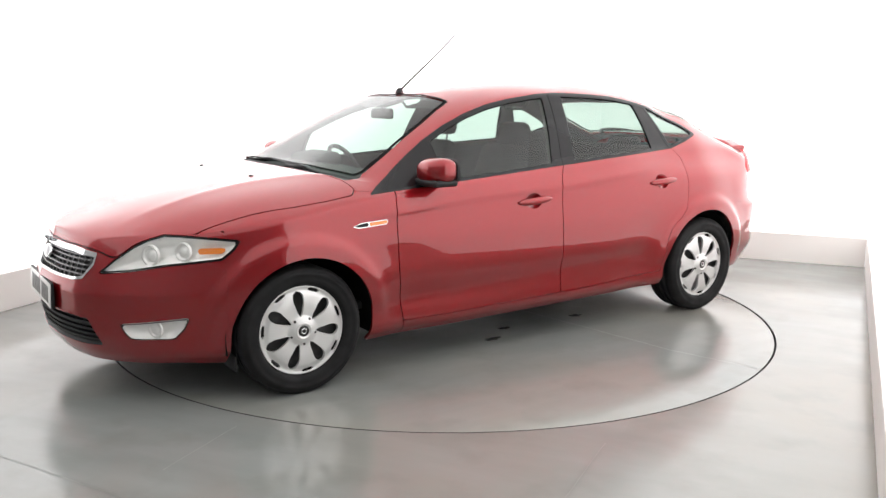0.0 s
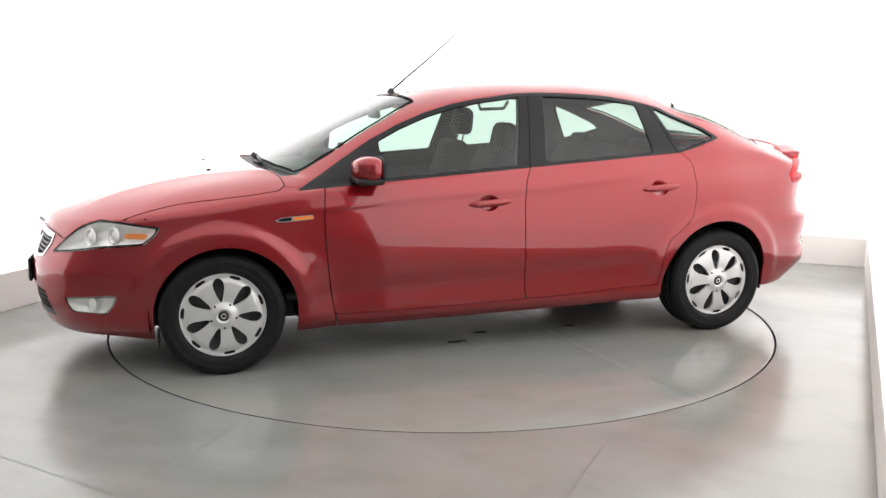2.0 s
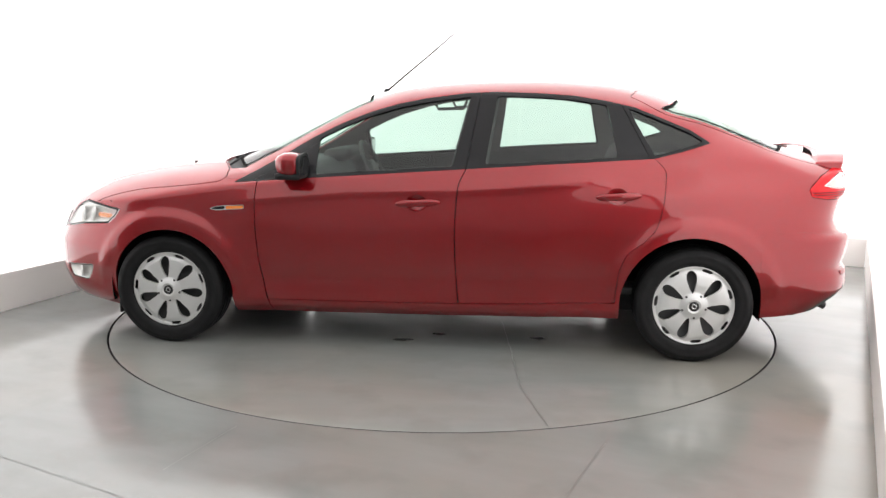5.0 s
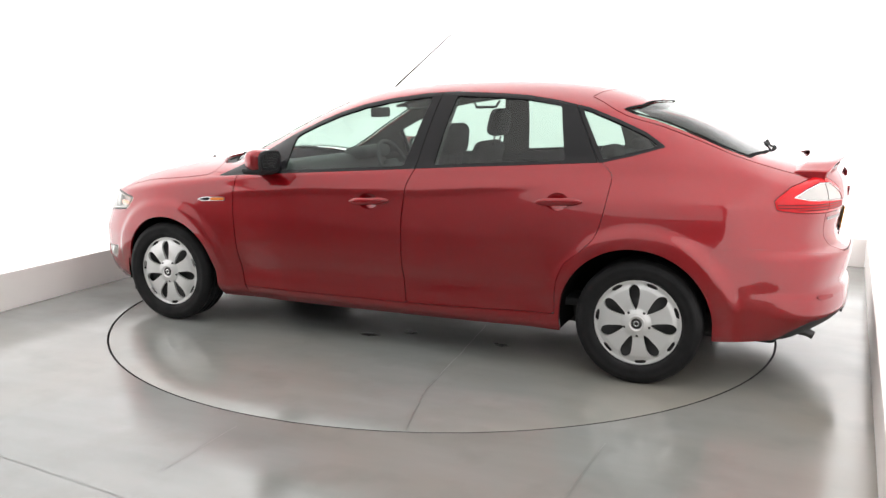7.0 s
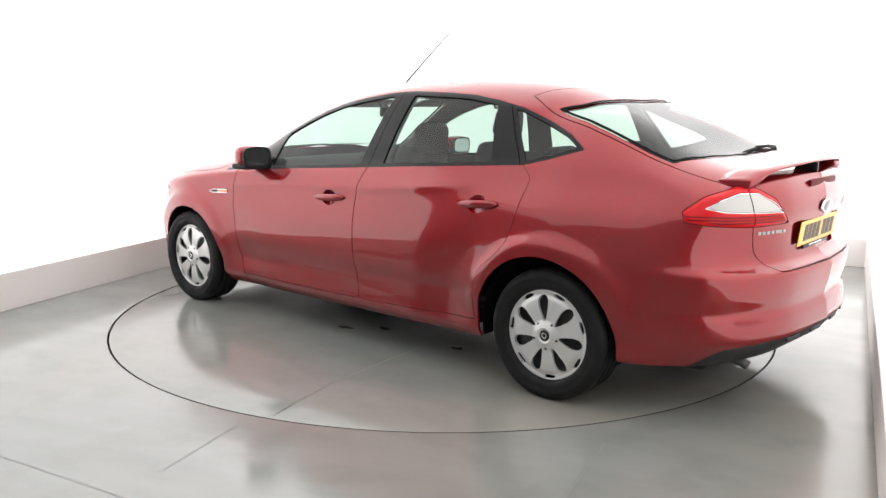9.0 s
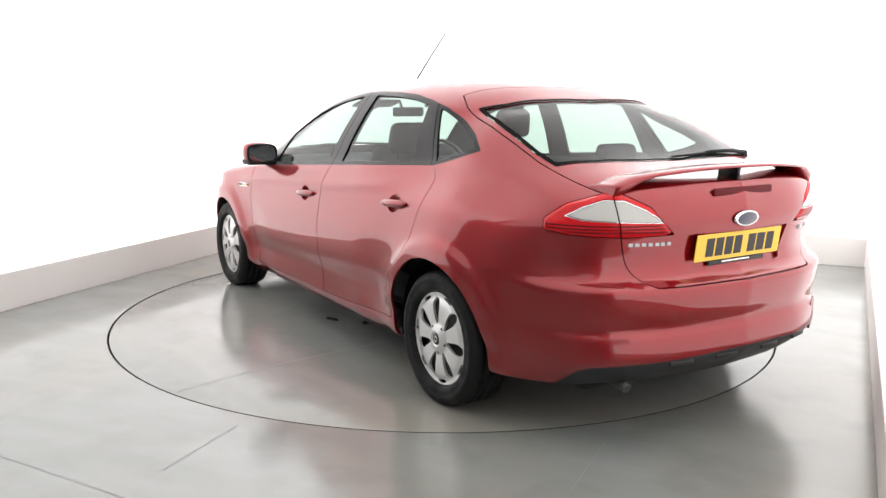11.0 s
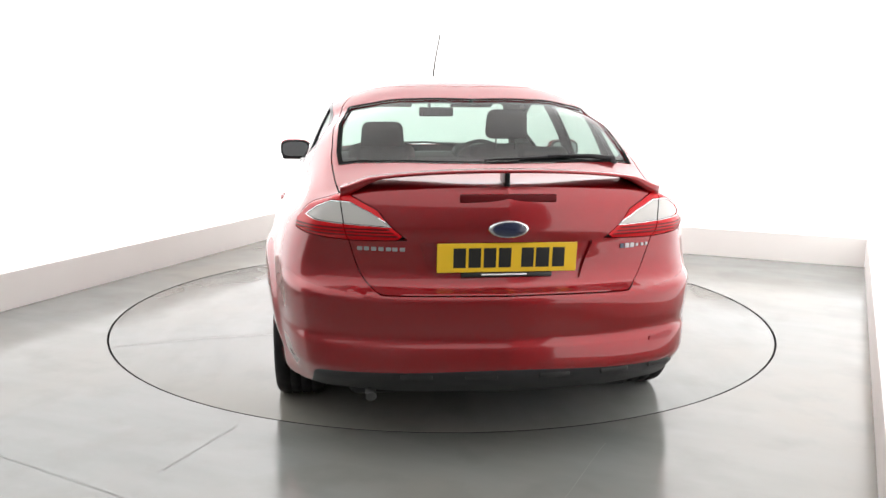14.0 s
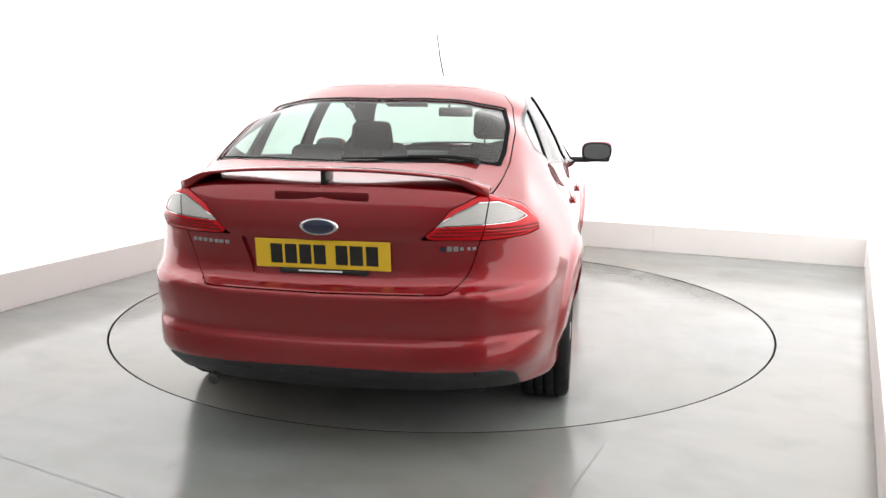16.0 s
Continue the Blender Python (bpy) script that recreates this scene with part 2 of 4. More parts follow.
def build_skin(columns=330, low=56, high=74):
    """Half of the skin (y >= 0): rows of x, y, z, u, v and quads."""
    us = U_END * np.linspace(0, 1, columns + 1)
    grid = np.zeros((columns + 1, low + high + 1, 5))
    zs = Z_SHOULDER(OUT_X(us)) - .085 * np.exp(-((us - 5.06) / .24) ** 2)
    zl = Z_LOW(OUT_X(us))
    for j in range(low + 1):
        a = j / low
        grid[:, j, :3] = skin_low(us, zl + (zs - zl) * a)
        grid[:, j, 4] = a
    edge = grid[:, low, :3]
    x = edge[:, 0]
    ys, zs = edge[:, 1], edge[:, 2]
    zt = np.maximum(Z_TOP(x), zs)
    cabin = smooth(1.22, .95, x) * smooth(-1.55, -1.05, x)
    tail = smooth(-1.05, -1.55, x)
    hood = 1 - cabin - tail
    r = np.linspace(0, 1, high + 1)
    # section of the cabin: belt, window, rail, roof
    yc, zc = np.minimum(Y_CANT(x), ys * .93), np.maximum(np.minimum(Z_CANT(x), zt), zs)
    for j in range(high + 1):
        b = r[j]
        # window part up to b = .55, rail to .70, roof to 1
        w = min(b / .55, 1.0)
        y1 = ys - .012 * smooth(0, .1, w) + (yc - ys + .012) * (w * .86 + .14 * w * w)
        z1 = zs + (zc - zs) * (w + .05 * np.sin(math.pi * w))
        if b > .55:
            q = (b - .55) / .45
            y1 = yc * (1 - q)
            z1 = zc + (zt - zc) * (1 - (1 - q) ** 3.3)
        # section of the hood and of the tail: rounded edge, then nearly flat
        q = b
        yh = ys * (1 - q) ** .9
        rel = np.clip(yh / np.maximum(ys, 1e-6), 0, 1)
        zh = zs + (zt - zs) * (1 - rel ** 4.2)
        zh = zh + .008 * np.exp(-np.abs(yh - HOOD_CREASE(x)) / .03) * smooth(2.2, 1.9, x)
        zr = zs + (zt - zs) * (1 - rel ** 5.0)
        grid[:, low + j, 0] = x
        grid[:, low + j, 1] = cabin * y1 + (1 - cabin) * yh
        grid[:, low + j, 2] = cabin * z1 + hood * zh + tail * zr
        grid[:, low + j, 4] = 1 + b
    # even out the curvature, lengthwise and then over the shoulder
    for _ in range(7):
        grid[2:-2, low:, :3] = grid[1:-3, low:, :3] * .25 + grid[2:-2, low:, :3] * .5 + grid[3:-1, low:, :3] * .25
    for _ in range(3):
        grid[:, low - 6:-1, :3] = grid[:, low - 7:-2, :3] * .25 + grid[:, low - 6:-1, :3] * .5 + grid[:, low - 5:, :3] * .25
    grid[:, -1, 1] = 0
    grid[..., 3] = us[:, None]
    n = low + high + 1
    verts = grid.reshape(-1, 5)
    k, j = np.meshgrid(np.arange(columns), np.arange(n - 1), indexing="ij")
    a = (k * n + j).ravel()
    faces = np.stack([a, a + n, a + n + 1, a + 1], -1)
    return verts, [tuple(f) for f in faces.tolist()]


# ---- mesh tools: a sheet is (rows of x, y, z, u, v; faces) ----
def cut(sheet, f):
    """The part of a sheet where the field f is above nought, with clean edges."""
    verts, faces = sheet
    inside = f > 0
    out_v, out_f, moved, made = [], [], {}, {}

    def keep(i):
        if i not in moved:
            moved[i] = len(out_v)
            out_v.append(verts[i])
        return moved[i]

    def edge(i, j):
        key = (i, j) if i < j else (j, i)
        if key not in made:
            t = f[i] / (f[i] - f[j])
            made[key] = len(out_v)
            out_v.append(verts[i] + (verts[j] - verts[i]) * t)
        return made[key]

    flags = inside.tolist()
    for face in faces:
        n = len(face)
        c = sum(flags[i] for i in face)
        if c == 0:
            continue
        if c == n:
            out_f.append(tuple(keep(i) for i in face))
            continue
        poly = []
        for a in range(n):
            i, j = face[a], face[(a + 1) % n]
            if flags[i]:
                poly.append(keep(i))
            if flags[i] != flags[j]:
                poly.append(edge(i, j))
        if len(poly) > 2:
            out_f.append(tuple(poly))
    return (np.array(out_v) if out_v else np.zeros((0, 5))), out_f


def refined(sheet, times=1):
    """Each face split into quads round its middle."""
    for _ in range(times):
        verts, faces = sheet
        out, mid, quads = list(verts), {}, []

        def half(i, j):
            key = (i, j) if i < j else (j, i)
            if key not in mid:
                mid[key] = len(out)
                out.append((verts[i] + verts[j]) / 2)
            return mid[key]
        for face in faces:
            c = len(out)
            out.append(sum(verts[i] for i in face) / len(face))
            n = len(face)
            for k in range(n):
                quads.append((face[k], half(face[k], face[(k + 1) % n]), c, half(face[k - 1], face[k])))
        sheet = np.array(out), quads
    return sheet


def within(a, b, poly):
    """Signed distance of the points (a, b) to a closed polygon, above nought inside."""
    p = np.stack([a, b], -1)
    best = np.full(len(p), 1e9)
    odd = np.zeros(len(p), bool)
    for (x0, y0), (x1, y1) in zip(poly, poly[1:] + poly[:1]):
        e = np.array([x1 - x0, y1 - y0])
        w = p - (x0, y0)
        t = np.clip((w @ e) / (e @ e), 0, 1)
        best = np.minimum(best, np.hypot(*(w - t[:, None] * e).T))
        if y0 != y1:
            hit = ((y0 > p[:, 1]) != (y1 > p[:, 1])) & (p[:, 0] < (x1 - x0) * (p[:, 1] - y0) / (y1 - y0) + x0)
            odd ^= hit
    return np.where(odd, best, -best)


def normals(sheet):
    verts, faces = sheet
    p = verts[:, :3]
    n = np.zeros_like(p)
    for face in faces:
        q = p[list(face)]
        c = np.cross(q[1:-1] - q[0], q[2:] - q[0]).sum(0)
        for i in face:
            n[i] += c
    return n / (np.linalg.norm(n, axis=1)[:, None] + 1e-12)


def push(sheet, d):
    """The sheet moved along its normals by d (a number, or one for each point)."""
    v = sheet[0].copy()
    v[:, :3] += normals(sheet) * (d if np.isscalar(d) else np.asarray(d)[:, None])
    return v, sheet[1]


def rimmed(sheet, depth):
    """The sheet with its open edges folded inwards, as pressed metal is."""
    verts, faces = sheet
    count = {}
    for face in faces:
        for i, j in zip(face, face[1:] + face[:1]):
            count[(i, j)] = 1
    border = [(i, j) for (i, j) in count if (j, i) not in count]
    n = normals(sheet)
    out, top, low = list(verts), {}, {}
    for i in {k for e in border for k in e}:
        if abs(verts[i][1]) < 1e-6:
            continue
        top[i] = len(out)
        out.append(verts[i])
        w = verts[i].copy()
        w[:3] -= n[i] * depth
        low[i] = len(out)
        out.append(w)
    more = [(top[j], top[i], low[i], low[j]) for i, j in border if i in top and j in top]
    return np.array(out), list(faces) + more


def mirrored(sheet):
    v = sheet[0].copy()
    v[:, 1] *= -1
    return v, [f[::-1] for f in sheet[1]]


def whole(sheet):
    """Both halves in one, welded along the middle."""
    v, faces = sheet
    m = len(v)
    w = v.copy()
    w[:, 1] *= -1
    mid = np.abs(v[:, 1]) < 1e-6
    idx = np.where(mid, np.arange(m), np.arange(m) + m)
    return np.concatenate([v, w]), list(faces) + [tuple(int(idx[i]) for i in f[::-1]) for f in faces]


def to_mesh(name, sheet, mat):
    me = bpy.data.meshes.new(name)
    me.from_pydata([tuple(p) for p in sheet[0][:, :3].tolist()], [], sheet[1])
    me.materials.append(mat)
    me.polygons.foreach_set("use_smooth", [True] * len(me.polygons))
    me.update()
    return me


def part(name, shape, mat, parent=None, label=""):
    """Links a sheet or a bmesh as one mesh object under a thing or a part."""
    if isinstance(shape, tuple):
        me = to_mesh(name, shape, mat)
    elif isinstance(shape, bpy.types.Mesh):
        me = shape
    else:
        me = bpy.data.meshes.new(name)
        shape.to_mesh(me)
        shape.free()
        me.materials.append(mat)
    ob = new(name, me)
    ob.parent = parent
    if label:
        tagged(ob, label)
    return ob


def rbox(size, at=(0, 0, 0), bevel=.01, turn=(0, 0, 0), segments=3, bm=None, taper=None):
    """A box with rounded edges; taper: (top x scale, top y scale)."""
    own = bmesh.new()
    bmesh.ops.create_cube(own, size=1)
    for v in own.verts:
        if taper and v.co.z > 0:
            v.co.x *= taper[0]
            v.co.y *= taper[1]
        v.co = Vector((v.co.x * size[0], v.co.y * size[1], v.co.z * size[2]))
    bmesh.ops.bevel(own, geom=own.edges[:], offset=bevel, segments=segments, profile=.5, affect="EDGES")
    own.transform(pose(*at, *turn))
    for f in own.faces:
        f.smooth = segments > 1
    return merged(own, bm)


def merged(own, bm):
    if bm is None:
        return own
    me = bpy.data.meshes.new("tmp")
    own.to_mesh(me)
    own.free()
    bm.from_mesh(me)
    bpy.data.meshes.remove(me)
    return bm


def lathe(profile, steps=48, bm=None, m=None, arc=(0, 360)):
    """Turns a (radius, height) profile about z; m: its pose."""
    own = bmesh.new()
    closed = arc == (0, 360)
    rings = []
    for i in range(steps + (0 if closed else 1)):
        a = radians(arc[0] + (arc[1] - arc[0]) * i / steps)
        rings.append([own.verts.new((r * math.cos(a), r * math.sin(a), z)) for r, z in profile])
    for i in range(steps):
        a, b = rings[i], rings[(i + 1) % len(rings)]
        for j in range(len(profile) - 1):
            own.faces.new((a[j], b[j], b[j + 1], a[j + 1])).smooth = True
    bmesh.ops.remove_doubles(own, verts=own.verts, dist=1e-5)
    if m is not None:
        own.transform(m)
    return merged(own, bm)


def tube(points, radius, sides=8, bm=None, radii=None):
    """A round rod along points."""
    own = bmesh.new()
    pts = [Vector(p) for p in points]
    rings = []
    for i, p in enumerate(pts):
        d = (pts[min(i + 1, len(pts) - 1)] - pts[max(i - 1, 0)]).normalized()
        s = d.orthogonal().normalized() if abs(d.z) > .95 else d.cross(Vector((0, 0, 1))).normalized()
        t = d.cross(s)
        r = radii[i] if radii else radius
        rings.append([own.verts.new(p + (s * math.cos(a) + t * math.sin(a)) * r) for a in [2 * math.pi * k / sides for k in range(sides)]])
    for a, b in zip(rings, rings[1:]):
        for k in range(sides):
            own.faces.new((a[k], a[(k + 1) % sides], b[(k + 1) % sides], b[k])).smooth = True
    own.faces.new(rings[0][::-1])
    own.faces.new(rings[-1])
    bmesh.ops.recalc_face_normals(own, faces=own.faces)
    return merged(own, bm)


def flat_plate(outline, thick, bm=None, m=None):
    """A flat plate: an outline in x, y, given thickness along z."""
    own = bmesh.new()
    face = own.faces.new([own.verts.new((x, y, 0)) for x, y in outline])
    r = bmesh.ops.extrude_face_region(own, geom=[face])
    bmesh.ops.translate(own, verts=[v for v in r["geom"] if isinstance(v, bmesh.types.BMVert)], vec=(0, 0, thick))
    bmesh.ops.recalc_face_normals(own, faces=own.faces)
    if m is not None:
        own.transform(m)
    return merged(own, bm)


# ---- the booth: its own axes are turned against the camera's ----
ROOM = pose(0, 0, 0, 0, 0, -23.4)
W0, E0, S0, N0, TOP = -2.70, 2.70, -6.6, 2.748, 3.05
MOUTH = -2.8                      # the booth is open to the workshop from here on
WEST = ROOM @ pose(-2.537, -1.25, 0, 0, 0, 1.6)       # neither side wall stands quite square
EAST = ROOM @ pose(2.657, 2.71, 0, 0, 0, -2.69)
R_PLATE = 2.035
FAR_W, FAR_E = W0 - 1.6, E0 + 1.6
THICK = .12


def slab(name, x0, x1, y0, y1, z0, z1, mat, bevel=.004, m=ROOM):
    ob = part(name, rbox((x1 - x0, y1 - y0, z1 - z0), ((x0 + x1) / 2, (y0 + y1) / 2, (z0 + z1) / 2), bevel, segments=1), mat)
    ob.matrix_world = m
    return tagged(ob, kind="structure")


def floor_with_round_hole():
    """The floor sheet round the turning plate, with a chamfer at the hole."""
    bm = bmesh.new()
    n = 160
    r = R_PLATE + .005
    ring = [(r * math.cos(2 * math.pi * i / n), r * math.sin(2 * math.pi * i / n)) for i in range(n)]
    inner = [bm.verts.new((x, y, 0)) for x, y in ring]
    outer = []
    for x, y in ring:
        k = min((E0 if x > 0 else -W0) / max(abs(x), 1e-6), (N0 if y > 0 else -W0) / max(abs(y), 1e-6))
        outer.append(bm.verts.new((x * k, y * k, 0)))
    for i in range(n):
        j = (i + 1) % n
        bm.faces.new((inner[i], outer[i], outer[j], inner[j]))
    corner = [bm.verts.new(c) for c in ((W0, N0, 0), (E0, N0, 0), (W0, W0, 0), (E0, W0, 0), (W0 - 1.6, S0, 0), (E0 + 1.6, S0, 0), (W0 - 1.6, W0, 0), (E0 + 1.6, W0, 0))]
    # fill the corners between the ring's outer points and the walls
    for c in corner[:4]:
        near = sorted(range(n), key=lambda i: (outer[i].co - c.co).length)[:1][0]
        for i, j in ((near, (near + 1) % n), ((near - 1) % n, near)):
            a, b = outer[i].co, outer[j].co
            if abs((a - c.co).cross(b - c.co).z) > 1e-6:
                bm.faces.new((outer[i], c, outer[j]))
    bm.faces.new((corner[4], corner[5], corner[7], corner[3], corner[2], corner[6]))
    bmesh.ops.recalc_face_normals(bm, faces=bm.faces)
    for f in bm.faces:
        if f.normal.z < -.5:
            f.normal_flip()
    return bm


floor = tagged(part("floor", floor_with_round_hole(), M_FLOOR), "glossy grey painted concrete floor with faint stains", kind="structure")
floor.matrix_world = ROOM
pit = tagged(part("turntable_pit", lathe([(0, -.06), (R_PLATE + .006, -.06), (R_PLATE + .006, -.0006)], 160), M_PIT), "dark gap round the turntable", kind="structure")
tagged(slab("floor_base", W0 - 1.6, E0 + 1.6, S0, N0, -.30, -.10, M_PIT), "base under the floor")

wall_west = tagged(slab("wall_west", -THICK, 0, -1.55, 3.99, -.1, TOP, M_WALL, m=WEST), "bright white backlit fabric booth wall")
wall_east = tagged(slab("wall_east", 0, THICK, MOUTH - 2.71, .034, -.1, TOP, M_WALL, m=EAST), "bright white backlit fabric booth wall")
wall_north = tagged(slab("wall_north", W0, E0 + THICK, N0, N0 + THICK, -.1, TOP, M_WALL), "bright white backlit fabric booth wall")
ceiling = tagged(slab("ceiling", FAR_W - THICK, FAR_E + THICK, S0 - THICK, N0 + THICK, TOP, TOP + .1, M_CEIL), "unseen white ceiling with added fill glow")
# the plain grey workshop round the camera
for name, box in (("wall_workshop_west", (FAR_W - THICK, FAR_W, S0, MOUTH)), ("wall_workshop_east", (FAR_E, FAR_E + THICK, S0, MOUTH)),
                  ("wall_workshop_south", (FAR_W - THICK, FAR_E + THICK, S0 - THICK, S0)),
                  ("wall_return_west", (FAR_W - THICK, -2.5, -2.94, -2.82)), ("wall_return_east", (2.385, FAR_E, MOUTH - .13, MOUTH - .012))):
    tagged(slab(name, *box, -.1, TOP, M_BACK), "plain grey wall of the workshop round the booth")

# skirting boards, in lengths with fine joints
SK, SH = .022, .243


def skirting(name, boards, m=ROOM):
    for x0, x1, y0, y1 in boards:
        ob = slab(name, x0, x1, y0, y1, .0, SH, M_SKIRT, .003, m)
        tagged(ob, "cream skirting board along the wall")


skirting("baseboard_west", [(0, SK, -1.55, -.65), (0, SK, -.647, 3.99)], WEST)
skirting("baseboard_north", [(-2.63, .905, N0 - SK, N0), (.908, 2.634, N0 - SK, N0)])
skirting("baseboard_east", [(-SK, 0, MOUTH - 2.71, -3.9), (-SK, 0, -3.897, .034)], EAST)

# joints in the floor
def joint(points, width=.0035):
    bm = bmesh.new()
    for (x0, y0), (x1, y1) in zip(points, points[1:]):
        n = 7
        d = Vector((x1 - x0, y1 - y0, 0))
        s = Vector((-d.y, d.x, 0)).normalized()
        last = None
        for i in range(n + 1):
            w = width * random.uniform(.45, 1.0) / 2
            p = Vector((x0, y0, .0012)) + d * (i / n) + s * random.uniform(-.003, .003)
            cur = (bm.verts.new(p - s * w), bm.verts.new(p + s * w))
            if last:
                bm.faces.new((last[0], cur[0], cur[1], last[1]))
            last = cur
    bmesh.ops.recalc_face_normals(bm, faces=bm.faces)
    return bm


for line in ([(.66, -2.13), (.43, -2.60), (-.2, -3.88)], [(-1.72, -2.27), (-1.318, -2.495), (-1.138, -2.591), (-.5, -2.95)], [(-.86, -1.98), (-1.03, -2.40)]):
    j = part("floor_joint", joint(line), M_JOINT)
    tagged(j, "thin dirty joint in the floor", kind="structure")

# the turning plate
turntable = new("turntable")
tagged(turntable, "round grey painted turntable plate flush with the floor", "turntable")
part("plate", lathe([(0, -.001), (.7, -.001), (1.4, -.001), (R_PLATE - .010, -.001), (R_PLATE - .007, -.002)], 160), M_FLOOR, turntable)
part("plate_edge", lathe([(R_PLATE - .0072, -.0022), (R_PLATE - .006, -.005), (R_PLATE - .006, -.05)], 160), M_PIT, turntable, "dark edge of the plate")
seam = joint([(-.66, 1.90), (-.534, 1.437), (-.468, .8), (-.40, .25)], .005)
part("seam", seam, M_JOINT, turntable, "thin dark seam across the plate")
seam = joint([(.62, -1.9), (.5, -1.0), (.42, -.3)], .005)
part("seam", seam, M_JOINT, turntable, "thin dark seam across the plate")
for sx, sy, sr in ((.15, .72, .045), (-.05, .58, .03), (-.62, .60, .035), (.35, -.4, .05)):
    bm = bmesh.new()
    bm.faces.new([bm.verts.new((sx + 1.8 * sr * random.uniform(.5, 1) * math.cos(a), sy + sr * random.uniform(.4, 1) * math.sin(a), .0006))
                  for a in [2 * math.pi * k / 14 for k in range(14)]])
    part("oil_stain", bm, M_STAIN, turntable, "small dark wet stain")


# ---- the car ----
car = new("car")
tagged(car, "red metallic five-door hatchback car standing on the turntable", "car")
SKIN = build_skin()
GAP = .0026


def col(sheet):
    v = sheet[0]
    return v[:, 0], v[:, 1], v[:, 2], v[:, 3], v[:, 4]


# outlines of openings and panels (side view x, z; plan x, y; or along the outline u, z)
DLO = [(1.045, .903), (.576, .937), (.04, .974), (-.573, 1.017), (-1.2, 1.056), (-1.338, 1.09), (-1.495, 1.138), (-1.393, 1.203),
       (-1.25, 1.262), (-1.106, 1.318), (-.95, 1.352), (-.782, 1.378), (-.6, 1.389), (-.366, 1.396), (-.2, 1.387), (.016, 1.358),
       (.17, 1.328), (.328, 1.281), (.48, 1.22), (.634, 1.144), (.79, 1.05), (.905, .98)]
SCREEN = [(1.175, -.2), (1.175, 0), (1.165, .3), (1.13, .50), (1.045, .685), (.99, .695), (.76, .625), (.55, .571), (.335, .495), (.36, .33), (.38, .1), (.385, -.2)]
COWL = [(1.235, -.2), (1.235, 0), (1.23, .3), (1.2, .53), (1.10, .72), (1.02, .715), (.9, .6), (.9, -.2)]
BACKLIGHT = [(-1.395, -.2), (-1.395, 0), (-1.378, .27), (-1.325, .455), (-1.25, .565), (-1.5, .610), (-1.75, .620), (-1.87, .610), (-1.93, .45),
             (-1.96, .24), (-1.968, 0), (-1.968, -.2)]
HATCH_TOP = [(-1.225, -.2), (-1.225, 0), (-1.2, .275), (-1.13, .43), (-1.09, .54), (-1.2, .59), (-1.5, .633), (-1.8, .640), (-2.0, .625),
             (-2.2, .60), (-2.6, .60), (-2.6, -.2)]
HATCH_U = curve((1.1, 5.24), (1.02, 5.27), (.98, 5.29), (.84, 5.325), (.742, 5.355), (.69, 5.40), (.655, 5.47))
HOOD_TOP = [(1.238, -.2), (1.238, 0), (1.233, .3), (1.203, .54), (1.115, .71), (1.10, .80), (1.13, .838), (1.267, .845), (1.436, .84), (1.612, .811),
            (1.738, .796), (1.85, .778), (1.95, .75), (2.1, .70), (2.6, .62), (2.6, -.2)]
HOOD_FRONT = curve((0, .703), (.34, .70), (.545, .684), (.628, .668), (.737, .727), (.85, .77), (.95, .80), (1.5, .95))
HEADLAMP = [(.548, .592), (.628, .654), (.737, .724), (.80, .752), (.879, .772), (.966, .77), (1.057, .764), (1.22, .746), (1.187, .70),
            (1.133, .661), (.903, .64), (.724, .612)]
FOG = [(.678, .385), (.989, .415), (.961, .359), (.914, .313), (.721, .312), (.69, .35)]
GRILLE = [(-.2, .695), (.337, .695), (.53, .68), (.525, .628), (.47, .566), (.40, .556), (-.2, .556)]
INTAKE = [(-.2, .395), (.277, .40), (.407, .402), (.507, .395), (.549, .333), (.575, .274), (.448, .268), (-.2, .268)]
TAILLAMP = [(4.945, .912), (5.05, .975), (5.2, 1.02), (5.287, 1.021), (5.36, 1.0), (5.445, .963), (5.49, .91), (5.555, .852), (5.33, .846),
            (5.066, .856), (4.955, .868)]
LAMP_CLEAR = [(5.05, .926), (5.14, .964), (5.24, .990), (5.33, .989), (5.42, .954), (5.51, .90), (5.33, .906), (5.15, .912)]
REPEATER = [(1.18, .765), (1.12, .781), (.97, .789), (.97, .762), (1.135, .752)]
A_GAP = curve((.15, .84), (.264, .867), (.338, .881), (.556, .908), (.762, .918), (.95, .905))
B_GAP = curve((.15, -.2), (.276, -.191), (.383, -.181), (.695, -.17), (.902, -.184), (1.0, -.225))
C_GAP = curve((.15, -1.019), (.312, -1.019), (.44, -1.025), (.566, -1.065), (.64, -1.15), (.719, -1.215), (.9, -1.254), (.989, -1.261), (1.06, -1.20))
DOOR_LOW = curve((-1.1, .308), (-.19, .272), (.95, .260))
BUMPER_TOP = curve((4.5, .66), (4.72, .684), (4.89, .694), (5.035, .68), (5.3, .664), (5.47, .652), (5.93, .652))
VALANCE = curve((4.9, .2), (5.05, .27), (5.19, .345), (5.39, .362), (5.9, .380))
ARCHES = ((1.405, .30, .347), (-1.405, .305, .364))


def lower_field(sheet, poly, top=1.25):
    x, y, z, u, v = col(sheet)
    return np.minimum(within(u, z, poly), top - v)


def f_arch(sheet, extra=0.0):
    x, y, z, u, v = col(sheet)
    f = np.full(len(x), 9.0)
    for cx, cz, r in ARCHES:
        d = np.where(z > cz, np.hypot(x - cx, z - cz), np.abs(x - cx)) - r - extra
        f = np.minimum(f, np.where((v < 1) & (y > .5), d, 9.0))
    return np.minimum(f, .2)


def f_plan(sheet, poly):
    x, y, z, u, v = col(sheet)
    return np.minimum(within(x, y, poly), (v - 1.02))


